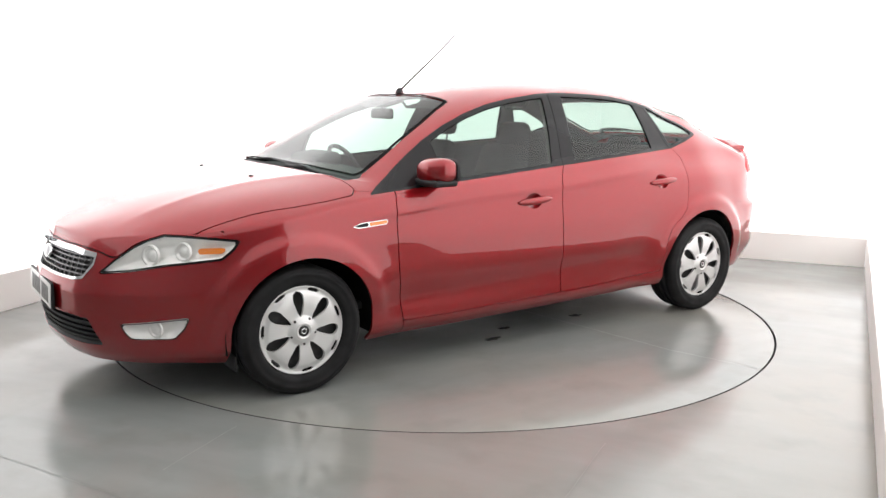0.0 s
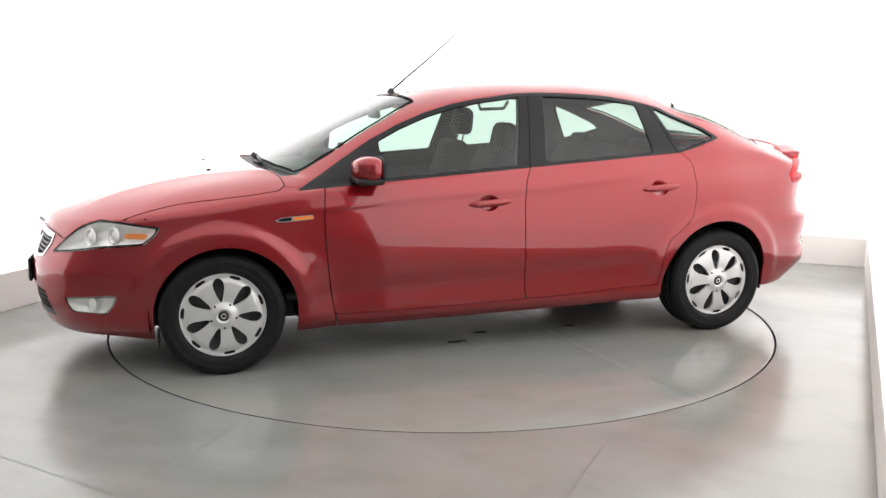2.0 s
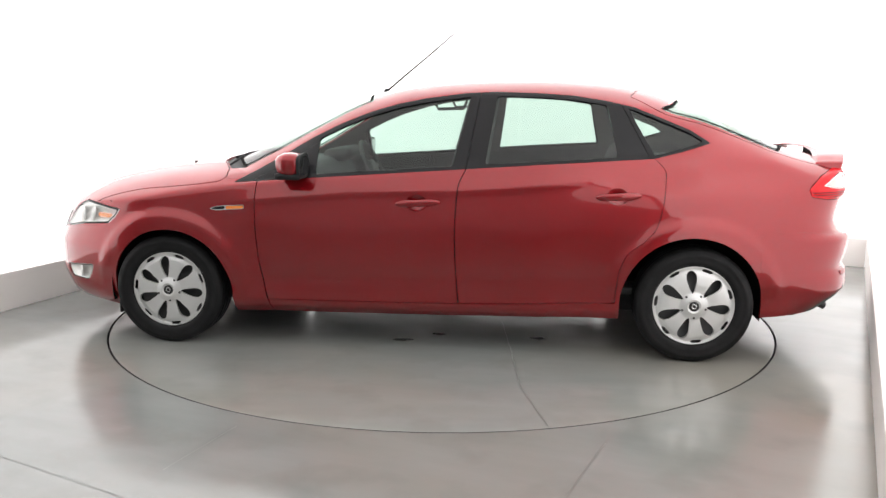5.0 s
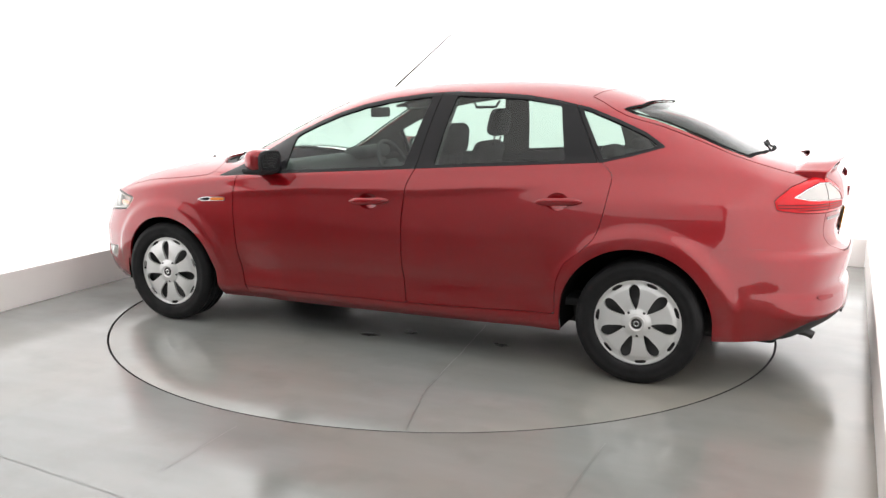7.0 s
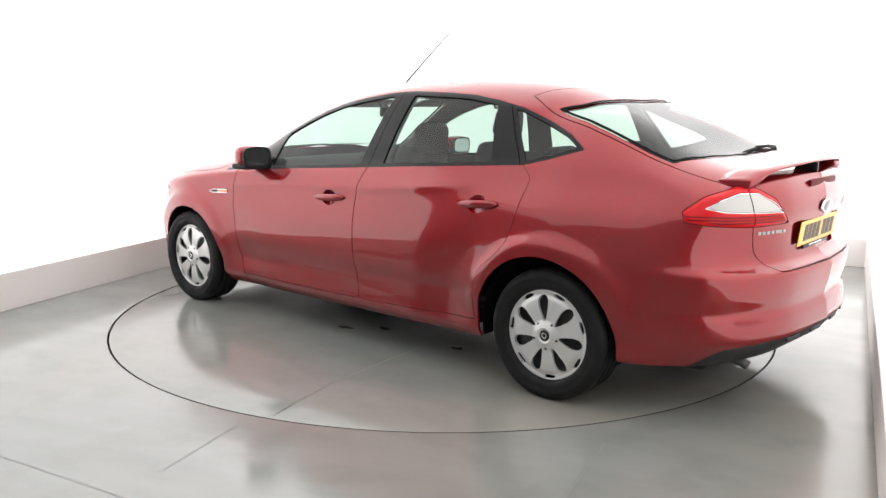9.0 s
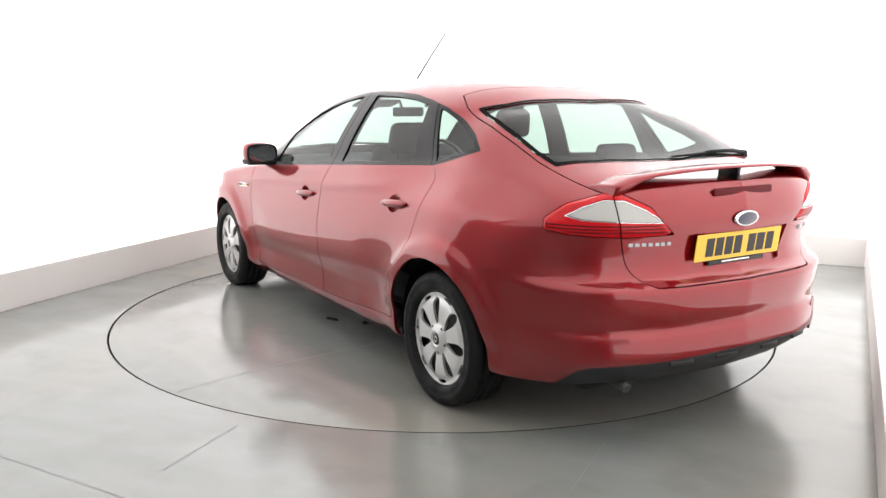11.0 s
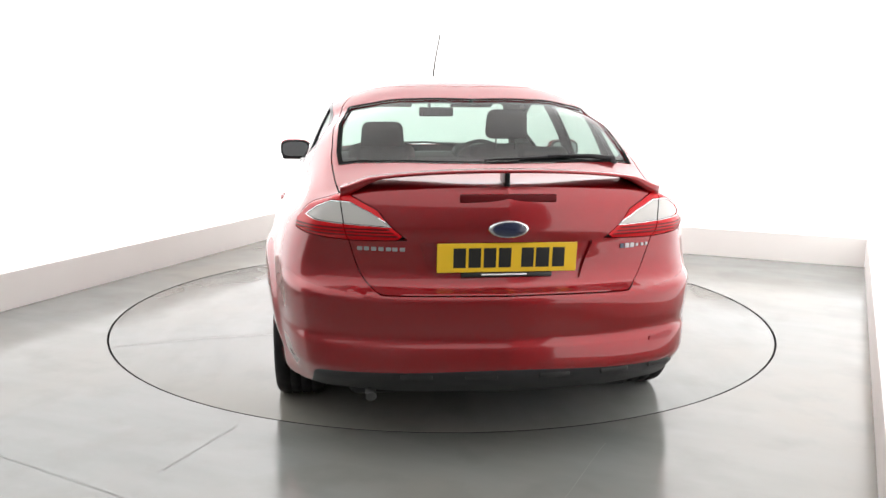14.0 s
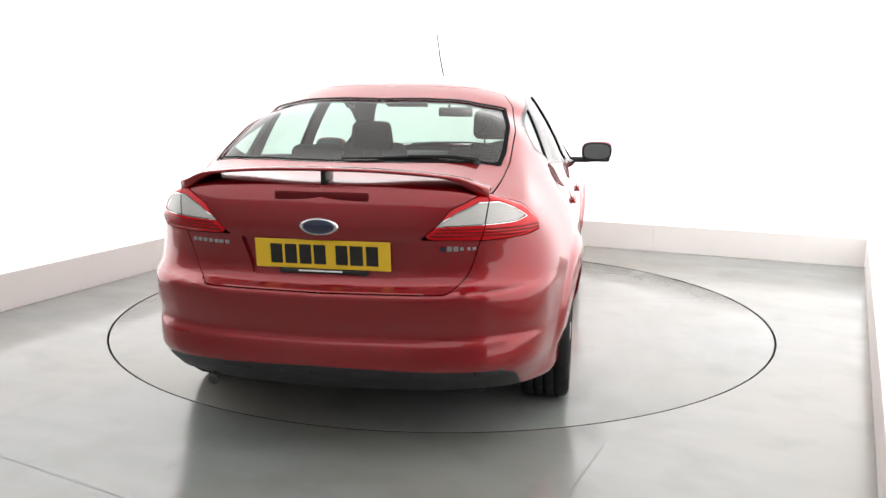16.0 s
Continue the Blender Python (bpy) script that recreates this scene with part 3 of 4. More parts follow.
def f_dlo(sheet, poly=DLO):
    x, y, z, u, v = col(sheet)
    return np.where(v >= 1, within(x, z, poly), -.05)


def f_hatch(sheet):
    x, y, z, u, v = col(sheet)
    low = np.minimum(u - HATCH_U(z), z - .657)
    return np.where(v >= 1, within(x, y, HATCH_TOP), low)


def f_hood(sheet):
    x, y, z, u, v = col(sheet)
    return np.where(v >= 1, within(x, y, HOOD_TOP), np.where(u < 1.2, z - HOOD_FRONT(u), -.05))


rest = cut(SKIN, f_arch(SKIN))
frame_zone = cut(rest, f_dlo(rest))
rest = cut(rest, -f_dlo(rest))
screen = cut(rest, f_plan(rest, SCREEN) - .002)
rest = cut(rest, -f_plan(rest, SCREEN))
cowl = cut(rest, f_plan(rest, COWL))
rest = cut(rest, -f_plan(rest, COWL))
backlight = cut(rest, f_plan(rest, BACKLIGHT) - .002)
rest = cut(rest, -f_plan(rest, BACKLIGHT))
headlamp = cut(rest, lower_field(rest, HEADLAMP) - GAP)
rest = cut(rest, -lower_field(rest, HEADLAMP) - GAP * .4)
fog = cut(rest, lower_field(rest, FOG) - GAP)
rest = cut(rest, -lower_field(rest, FOG))
rest = cut(rest, -lower_field(rest, GRILLE))
rest = cut(rest, -lower_field(rest, INTAKE))
taillamp = cut(rest, lower_field(rest, TAILLAMP) - GAP)
rest = cut(rest, -lower_field(rest, TAILLAMP) - GAP * .4)
hood = cut(rest, f_hood(rest) - GAP)
rest = cut(rest, -f_hood(rest) - GAP)
hatch = cut(rest, f_hatch(rest) - GAP)
rest = cut(rest, -f_hatch(rest) - GAP)
x, y, z, u, v = col(rest)
fb = np.minimum(np.minimum(BUMPER_TOP(u) - z, u - 4.66), 1 - v)
rear_bumper = cut(rest, fb - .0002)
rest = cut(rest, -fb - .0002)
x, y, z, u, v = col(rear_bumper)
fv = np.minimum(VALANCE(u) - z, u - 4.95)
valance = cut(rear_bumper, fv)
rear_bumper = cut(rear_bumper, -fv)
x, y, z, u, v = col(rest)
fb = np.minimum(1.15 - u, 1.0 - v)
front_bumper = cut(rest, fb - .0002)
rest = cut(rest, -fb - .0002)
x, y, z, u, v = col(rest)
ff = np.minimum(x - A_GAP(z), 1.115 - v)
fender = cut(rest, ff - GAP)
rest = cut(rest, -ff - GAP)
x, y, z, u, v = col(rest)
fd = np.minimum(np.minimum(A_GAP(z) - x, x - B_GAP(z)), np.minimum(z - DOOR_LOW(x), 1.1 - v))
front_door = cut(rest, fd - GAP)
rest = cut(rest, -fd - GAP * .2)
x, y, z, u, v = col(rest)
fd = np.minimum(np.minimum(B_GAP(z) - x, x - C_GAP(z)), np.minimum(z - DOOR_LOW(x), 1.1 - v))
rear_door = cut(rest, fd - GAP)
rest = cut(rest, -fd - GAP * .2)
part("body_shell", whole(rimmed(rest, .014)), M_PAINT, car)

HANDLES = ((.035, .813, .149, -.092), (-1.01, .866, -.90, -1.133))


def bowl(sheet, centre, rx, rz, depth):
    """An elliptical cup pressed into a panel."""
    x, y, z, u, v = col(sheet)
    f = 1 - np.hypot((x - centre[0]) / rx, (z - centre[1]) / rz)
    piece = cut(sheet, f * rx + .002)
    x, y, z, u, v = col(piece)
    f = np.clip(1 - np.hypot((x - centre[0]) / rx, (z - centre[1]) / rz), 0, 1)
    return push(piece, -depth * (1 - (1 - f) ** 2))


def surface_y(x, z):
    """Half width of the flank at a place, by looking along the skin."""
    v = SKIN[0]
    m = (v[:, 4] < 1.0) & (np.abs(v[:, 0] - x) < .04)
    w = v[m]
    k = np.argsort((w[:, 0] - x) ** 2 + (w[:, 2] - z) ** 2)[:4]
    return float(w[k, 1].mean())


def door(name, sheet, handle, side):
    cx, cz, x1, x0 = handle
    x, y, z, u, v = col(sheet)
    f = 1 - np.hypot((x - cx) / .058, (z - cz) / .043)
    panel = cut(sheet, -f * .058)
    cup = bowl(sheet, (cx, cz), .058, .043, .022)
    flip = (lambda s: s) if side > 0 else mirrored
    ob = part(name, flip(rimmed(panel, .014)), M_PAINT, car)
    part("handle_cup", flip(cup), M_PAINT, ob)
    y0 = surface_y((x0 + x1) / 2, cz) + .016
    bm = bmesh.new()
    n = 14
    rows = []
    for i in range(n + 1):
        t = i / n
        xx = x1 + (x0 - x1) * t
        zz = cz - .006 + .014 * t
        bow = .014 * math.sin(math.pi * t)
        h = .015 * (1 - abs(2 * t - 1) ** 5) + .004
        rows.append([bm.verts.new((xx, side * (y0 - .012 + bow + .010 * math.cos(a)), zz + h * math.sin(a))) for a in [2 * math.pi * k / 12 for k in range(12)]])
    for a, b in zip(rows, rows[1:]):
        for k in range(12):
            bm.faces.new((a[k], a[(k + 1) % 12], b[(k + 1) % 12], b[k])).smooth = True
    bm.faces.new(rows[0][::-1])
    bm.faces.new(rows[-1])
    bmesh.ops.recalc_face_normals(bm, faces=bm.faces)
    part("handle", bm, M_PAINT, ob)
    return ob


# side windows: black surround, three panes
def side_line(x, z, a, b):
    """Signed distance to the line a-b in side view, above nought towards the front."""
    dx, dz = b[0] - a[0], b[1] - a[1]
    n = math.hypot(dx, dz)
    return ((x - a[0]) * dz - (z - a[1]) * dx) / n


x, y, z, u, v = col(frame_zone)
inner = within(x, z, DLO)
dz = np.where(x < -1.0, .015, np.where(z > 1.08, .022, .017))
inner = inner - dz
sail = .595 - x
front_glass = np.minimum(np.minimum(inner, sail), side_line(x, z, (-.149, 1.0), (-.237, 1.39)))
rear_glass = np.minimum(np.minimum(inner, -side_line(x, z, (-.318, 1.0), (-.375, 1.39))), side_line(x, z, (-1.02, 1.04), (-.955, 1.34)))
quarter = np.minimum(inner, -side_line(x, z, (-1.205, 1.07), (-1.07, 1.31)))
panes = np.maximum(np.maximum(front_glass, rear_glass), quarter)
b_line = side_line(x, z, (-.218, .98), (-.285, 1.39))
q_line = side_line(x, z, (-1.185, 1.05), (-1.035, 1.33))
for side in (1, -1):
    flip = (lambda s: s) if side > 0 else mirrored
    d1 = door("front_door", front_door, HANDLES[0], side)
    d2 = door("rear_door", rear_door, HANDLES[1], side)
    trim = lambda f: flip(rimmed(push(cut(frame_zone, f), .001), .012))
    part("window_frame", trim(np.minimum(-panes, b_line - .002)), M_BLACK, d1, "black window surround")
    part("window_frame", trim(np.minimum(np.minimum(-panes, -b_line - .002), q_line - .002)), M_BLACK, d2, "black window surround")
    part("quarter_frame", trim(np.minimum(-panes, -q_line - .002)), M_BLACK, car, "black window surround")
    for f, owner, name in ((front_glass, d1, "window_glass"), (rear_glass, d2, "window_glass"), (quarter, car, "quarter_glass")):
        g = part(name, flip(push(cut(frame_zone, f + .004), -.006)), M_GLASS, owner, "green tinted glass")
        g.visible_shadow = False
    part("front_fender", flip(rimmed(fender, .014)), M_PAINT, car)

hood_ob = part("bonnet", whole(rimmed(hood, .014)), M_PAINT, car)
RECESS = [(5.60, .846), (6.2, .846), (6.2, .703), (5.645, .703)]
hatch = refined(hatch, 1)
x, y, z, u, v = col(hatch)
hollow = np.where(v < 1, within(u, z, RECESS), -.05)
tailgate = part("tailgate", whole(rimmed(cut(hatch, -hollow), .022)), M_PAINT, car)
part("plate_recess", whole(push(cut(hatch, hollow + .001), -.013)), M_PAINT, tailgate)
bumper_f = part("front_bumper", whole(rimmed(front_bumper, .014)), M_PAINT, car)
bumper_r = part("rear_bumper", whole(rimmed(rear_bumper, .014)), M_PAINT, car)
valance_ob = part("rear_valance", whole(rimmed(valance, .014)), M_GREY, bumper_r, "dark grey plastic lower valance")
part("scuttle", whole(push(cowl, -.012)), M_DARK, car, "black plastic scuttle panel")
glass_f = part("windscreen", whole(push(screen, -.002)), M_GLASS, car, "green tinted windscreen")
glass_r = part("rear_window", whole(push(backlight, -.003)), M_GLASS, tailgate, "green tinted rear window")
glass_f.visible_shadow = glass_r.visible_shadow = False

# black ceramic borders of windscreen and rear window
for sheet, poly, w, owner in ((screen, SCREEN, .018, car), (backlight, BACKLIGHT, .018, tailgate)):
    x, y, z, u, v = col(sheet)
    part("glass_border", whole(push(cut(sheet, w - within(x, y, poly)), .003)), M_SEAL, owner, "black border of the glass")

# inner lining behind the panels
lining = cut(SKIN, f_arch(SKIN, .012))
x, y, z, u, v = col(lining)
inner = within(x, z, DLO) - .012
fg = np.minimum(np.minimum(inner, .62 - x), side_line(x, z, (-.135, 1.0), (-.225, 1.39)))
rg = np.minimum(np.minimum(inner, -side_line(x, z, (-.332, 1.0), (-.388, 1.39))), side_line(x, z, (-1.035, 1.04), (-.965, 1.34)))
qg = np.minimum(inner, -side_line(x, z, (-1.19, 1.07), (-1.05, 1.31)))
lining = cut(lining, -np.where(v >= 1, np.maximum(np.maximum(fg, rg), qg), -.05))
for poly in (SCREEN, BACKLIGHT):
    lining = cut(lining, -f_plan(lining, poly) + .012)
for poly in (HEADLAMP, FOG, GRILLE, INTAKE, TAILLAMP):
    lining = cut(lining, -lower_field(lining, poly))
lining = push(lining, -.020)
x, y, z, u, v = col(lining)
part("lower_lining", whole(cut(lining, 1.0 - v)), M_TRIM, car, "dark grey inner lining")
x, y, z, u, v = col(lining)
upper = cut(lining, v - 1.0)
x, y, z, u, v = col(upper)
part("roof_lining", whole(cut(upper, np.minimum(1.12 - x, x + 1.99))), M_ROOFLINE, car, "grey roof lining")
x, y, z, u, v = col(upper)
part("bonnet_lining", whole(cut(upper, x - 1.12)), M_TRIM, car)

# headlamps
for side in (1, -1):
    flip = (lambda s: s) if side > 0 else mirrored
    lamp = part("headlamp", flip(rimmed(push(headlamp, -.001), .006)), M_LENS, car, "clear headlamp lens")
    lamp.visible_shadow = False
    x, y, z, u, v = col(headlamp)
    d = np.clip(within(u, z, HEADLAMP), 0, .2)
    housing = push(headlamp, -.006 - .034 * smooth(0, .045, d))
    part("reflector", flip(housing), M_SILVER, lamp, "silver reflector")
    edge = cut(headlamp, .010 - within(u, z, HEADLAMP))
    part("seal", flip(push(edge, .0006)), M_BLACK, lamp, "thin black seal")
    for uu, zz, r in ((.80, .682, .045), (.95, .70, .040)):
        c = skin_low(np.array([uu]), np.array([zz]))[0]
        way = Vector((.85, .5, .1)).normalized()
        m = Matrix.Translation(Vector(c) - way * .030) @ way.to_track_quat("Z", "Y").to_matrix().to_4x4()
        b = lathe([(0, .012), (r * .35, .010), (r * .62, .002), (r * .66, -.004), (r * .8, .010), (r, .016), (r * 1.05, .0)], 32, m=m)
        if side < 0:
            b.transform(Matrix.Diagonal((1, -1, 1, 1)))
            bmesh.ops.reverse_faces(b, faces=b.faces)
        part("bulb_ring", b, M_SILVER, lamp, "round silver lamp ring")
    x, y, z, u, v = col(headlamp)
    am = np.minimum(np.minimum(np.minimum(u - 1.03, 1.15 - u), .716 - z), np.minimum(z - .690, within(u, z, HEADLAMP) - .012))
    part("indicator", flip(push(cut(headlamp, am), -.010)), M_AMBER, lamp, "amber indicator")
    # fog lamp
    fl = part("fog_lamp", flip(rimmed(push(fog, -.004), .006)), M_LENS, bumper_f, "clear fog lamp lens")
    fl.visible_shadow = False
    x, y, z, u, v = col(fog)
    d = np.clip(within(u, z, FOG), 0, .2)
    part("reflector", flip(push(fog, -.008 - .020 * smooth(0, .03, d))), M_SILVER, fl, "silver reflector")
    part("seal", flip(push(cut(fog, .007 - within(u, z, FOG)), .001)), M_BLACK, fl, "black surround")
    c = Vector(skin_low(np.array([.82]), np.array([.36]))[0])
    way = Vector((.85, .5, 0)).normalized()
    m = Matrix.Translation(c - way * .022) @ way.to_track_quat("Z", "Y").to_matrix().to_4x4()
    b = lathe([(0, .008), (.02, .006), (.03, .0), (.036, .010), (.040, .0)], 28, m=m)
    if side < 0:
        b.transform(Matrix.Diagonal((1, -1, 1, 1)))
        bmesh.ops.reverse_faces(b, faces=b.faces)
    part("bulb_ring", b, M_SILVER, fl, "round silver lamp ring")


# fine patches of the nose, for grille and intake
def patch(u0, u1, z0, z1, nu, nz):
    uu, zz = np.meshgrid(np.linspace(u0, u1, nu + 1), np.linspace(z0, z1, nz + 1), indexing="ij")
    p = skin_low(uu.ravel(), zz.ravel())
    v = np.concatenate([p, uu.ravel()[:, None], 0 * uu.ravel()[:, None] + .5], 1)
    a = (np.arange(nu)[:, None] * (nz + 1) + np.arange(nz)[None]).ravel()
    return v, [(int(i), int(i + nz + 1), int(i + nz + 2), int(i + 1)) for i in a]


grille = part("grille", whole(push((lambda s: cut(s, within(s[0][:, 3], s[0][:, 2], GRILLE)))(patch(0, .56, .54, .71, 50, 18)), -.045)), M_DARK, bumper_f, "black grille backing")
ring_s = patch(0, .56, .54, .71, 90, 40)
d = within(ring_s[0][:, 3], ring_s[0][:, 2], GRILLE)
wide = np.where(ring_s[0][:, 2] > .66, .024, .012)
part("grille_surround", whole(rimmed(push(cut(ring_s, np.minimum(d, wide - d)), .004), .03)), M_CHROME, grille, "chrome grille surround")
for zz in (.585, .606, .627, .648, .664):
    s = patch(0, .56, zz - .0028, zz + .0028, 60, 1)
    s = cut(s, within(s[0][:, 3], s[0][:, 2], GRILLE) - .006)
    part("grille_bar", whole(rimmed(push(s, -.010), .02)), M_MESH, grille, "slim grey bar")
for k in range(10):
    uu = .025 + k * .05
    s = patch(uu - .0018, uu + .0018, .555, .70, 1, 30)
    s = cut(s, within(s[0][:, 3], s[0][:, 2], GRILLE) - .008)
    for flip in ((lambda q: q), mirrored):
        part("grille_upright", flip(rimmed(push(s, -.014), .012)), M_MESH, grille)
s = patch(0, .60, .255, .42, 60, 20)
s = cut(s, within(s[0][:, 3], s[0][:, 2], INTAKE))
d = np.clip(within(s[0][:, 3], s[0][:, 2], INTAKE), 0, 1)
intake = part("lower_intake", whole(push(s, -.002 - .05 * smooth(0, .02, d))), M_DARK, bumper_f, "black lower air intake")
for zz in (.292, .318, .344, .370):
    s = patch(0, .60, zz - .006, zz + .006, 60, 2)
    s = cut(s, within(s[0][:, 3], s[0][:, 2], INTAKE) - .008)
    part("intake_slat", whole(rimmed(push(s, -.012), .02)), M_DARK, intake, "black slat")


# number plates: print as plain bars
def number_plate(name, owner, m, mat, width=.52, height=.111):
    ob = part(name, rbox((width, height, .004), (0, 0, .002), .0015, segments=1), mat, owner)
    ob.matrix_local = m
    x0 = -.20
    for k, w in enumerate((.046, .046, .046, .046, 0, .046, .05, .046)):
        if w:
            b = part("print_bar", rbox((w, .075, .001), (x0 + .023, 0, .0047), .0003, segments=1), M_INK, ob, "plain dark bar")
        x0 += w + .010 if w else .028
    return ob


plate_r = number_plate("number_plate", tailgate, Matrix.Translation((-2.300, 0, .7885)) @ Matrix(((0, -.115, -.993, 0), (-1, 0, 0, 0), (0, .993, -.115, 0), (0, 0, 0, 1))), M_YELLOW)
tagged(plate_r, "yellow number plate with dark bars")
plate_f = number_plate("number_plate", bumper_f, Matrix.Translation((2.372, 0, .462)) @ Matrix(((0, -.06, .998, 0), (1, 0, 0, 0), (0, .998, .06, 0), (0, 0, 0, 1))), M_PLATEW)
tagged(plate_f, "white number plate with dark bars")
part("plate_backing", rbox((.012, .54, .12), (2.364, 0, .462), .004), M_DARK, bumper_f, "black plate holder")
part("plate_backing", rbox((.010, .34, .018), (-2.292, 0, .722), .003), M_INK, tailgate, "black strip below the plate")
part("plate_strip", rbox((.003, .17, .006), (-2.298, .01, .724), .001), M_SILVER, tailgate, "thin pale bar")

# tail lamps: outer half on the body, inner half on the tailgate
taillamp = refined(taillamp, 2)
x, y, z, u, v = col(taillamp)
split = u - HATCH_U(z)
for side in (1, -1):
    flip = (lambda s: s) if side > 0 else mirrored
    for f, owner in ((-split - .003, car), (split - .003, tailgate)):
        lens = cut(taillamp, f)
        xx, yy, zz, uu, vv = col(lens)
        d = within(uu, zz, LAMP_CLEAR)
        e = np.clip(within(uu, zz, TAILLAMP), 0, .02)
        lens = push(lens, .006 * smooth(0, .02, e))
        red = part("tail_lamp", flip(rimmed(cut(lens, -d), .012)), M_RED, owner, "red tail lamp lens")
        clear = cut(lens, d - .004)
        part("clear_lens", flip(push(clear, -.003)), M_CLEAR, red, "ribbed clear lens")
        xx, yy, zz, uu, vv = col(lens)
        d = within(uu, zz, LAMP_CLEAR)
        part("pale_edge", flip(push(cut(lens, np.minimum(d, .0035 - d)), .0006)), M_CHROME, red, "pale rim of the clear lens")
        for zl in (.868, .880, .892):
            rib = cut(lens, np.minimum(.0026 - np.abs(zz - zl), within(uu, zz, TAILLAMP) - .012))
            if len(rib[1]):
                part("lamp_rib", flip(push(rib, .0012)), M_REDDARK, red)
bed = cut(SKIN, lower_field(SKIN, TAILLAMP) + .004)
bed = push(bed, -.016)
part("lamp_bed", bed, M_BLACK, car, "black lamp seat")
part("lamp_bed", mirrored(bed), M_BLACK, car, "black lamp seat")

# high brake lamp, badges, reflectors, washer, wipers
def on_tail(yy, zz, out=0.0):
    """A place on the tail at half width yy and height zz, and its turn about z."""
    us = np.linspace(4.9, U_END - .001, 220)
    p = skin_low(us, np.full(220, zz))
    k = int(np.argmin(np.abs(p[:, 1] - abs(yy))))
    k = min(max(k, 1), 218)
    t = Vector(p[k + 1] - p[k - 1]).normalized()
    n = Vector((t.y, -t.x, 0))
    n = n if n.x < 0 else -n
    q = Vector(p[k]) + n * out
    if yy < 0:
        q.y, n.y = -q.y, -n.y
    return q, math.degrees(math.atan2(n.y, n.x))


q, a = on_tail(0, 1.012, .0)
part("high_brake_lamp", rbox((.014, .355, .030), (q.x + .004, 0, 1.006), .006), M_REDDARK, tailgate, "dark red high brake lamp strip")
badge = part("badge", lathe([(0, .006), (.5, .006), (.56, .0075), (.62, .006), (.66, 0)], 48), M_CHROME, tailgate, "chrome-rimmed oval badge")
q, a = on_tail(0, .897, .001)
badge.matrix_local = Matrix.Translation(q) @ Matrix(((0, -.10, -.995, 0), (-1, 0, 0, 0), (0, .995, -.10, 0), (0, 0, 0, 1))) @ Matrix.Diagonal((.112, .050, 1, 1))
part("badge_face", lathe([(0, .0085), (.50, .0078), (.55, .006)], 48), M_BLUE, badge, "blue oval face")
badge_f = part("badge", lathe([(0, .006), (.5, .006), (.56, .0075), (.62, .006), (.66, 0)], 48), M_CHROME, grille, "chrome-rimmed oval badge")
badge_f.matrix_local = Matrix.Translation((2.325, 0, .632)) @ Matrix(((0, -.35, .937, 0), (1, 0, 0, 0), (0, .937, .35, 0), (0, 0, 0, 1))) @ Matrix.Diagonal((.112, .050, 1, 1))
part("badge_face", lathe([(0, .0085), (.50, .0078), (.55, .006)], 48), M_BLUE, badge_f, "blue oval face")
for k in range(7):
    yy = .536 - k * .0255
    q, a = on_tail(yy, .818, .0015)
    part("letter_bar", rbox((.004, .019, .014), tuple(q), .001, (0, 0, a), segments=1), M_LETTER, tailgate, "plain chrome bar")
for k, (w, mt) in enumerate(((.022, M_BLUE), (.022, M_LETTER), (.022, M_LETTER), (.015, M_LETTER), (.015, M_LETTER), (.015, M_LETTER))):
    yy = -.445 - k * .0225
    q, a = on_tail(yy, .818, .0015)
    part("letter_bar", rbox((.004, w * .85, .018 if k < 3 else .012), tuple(q), .001, (0, 0, a), segments=1), mt, tailgate, "plain badge bar")
for side in (1, -1):
    rx = patch(5.21, 5.37, .440, .474, 24, 6)
    dd = within(rx[0][:, 3], rx[0][:, 2], [(5.215, .462), (5.24, .47), (5.36, .463), (5.362, .450), (5.25, .446)])
    rs = rimmed(push(cut(rx, dd), .004), .01)
    part("reflector", rs if side > 0 else mirrored(rs), M_REFLEX, bumper_r, "dark red rear reflector")
# slots in the valance
for yy in (-.62, -.42, -.18, .1, .34):
    q, a = on_tail(yy, .352, .0)
    part("valance_slot", rbox((.010, .12, .022), tuple(q), .004, (0, 0, a), segments=2), M_INK, bumper_r, "dark slot")
part("exhaust_pipe", tube([(-1.8, .50, .255), (-2.12, .50, .255), (-2.18, .50, .248), (-2.21, .50, .235)], .021, 16), M_STEEL, car, "dull steel exhaust pipe")

# tailgate spoiler: a bridge above the deck
def spoiler():
    bm = bmesh.new()
    rows = []
    n = 44
    for i in range(n + 1):
        yy = .605 - 1.21 * i / n
        s = abs(yy) / .605
        back = -2.318 + .115 * s ** 2.2
        zt = 1.107 - .050 * s ** 2.4 - .020 * float(smooth(.80, 1.0, s))
        chord = .19 - .03 * s
        low = zt - .011 - .026 * float(smooth(.72, .97, s))
        prof = [(0, zt - .003), (.02, zt + .001), (.35, zt + .001), (.75, zt - .002), (1.0, zt - .008), (.9, low - .003), (.5, low - .001), (.06, low + .001)]
        rows.append([bm.verts.new((back + c * chord, yy, max(h, .98))) for c, h in prof])
    k = len(rows[0])
    for a, b in zip(rows, rows[1:]):
        for j in range(k):
            bm.faces.new((a[j], a[(j + 1) % k], b[(j + 1) % k], b[j])).smooth = True
    bm.faces.new(rows[0])
    bm.faces.new(rows[-1][::-1])
    bmesh.ops.recalc_face_normals(bm, faces=bm.faces)
    return bm


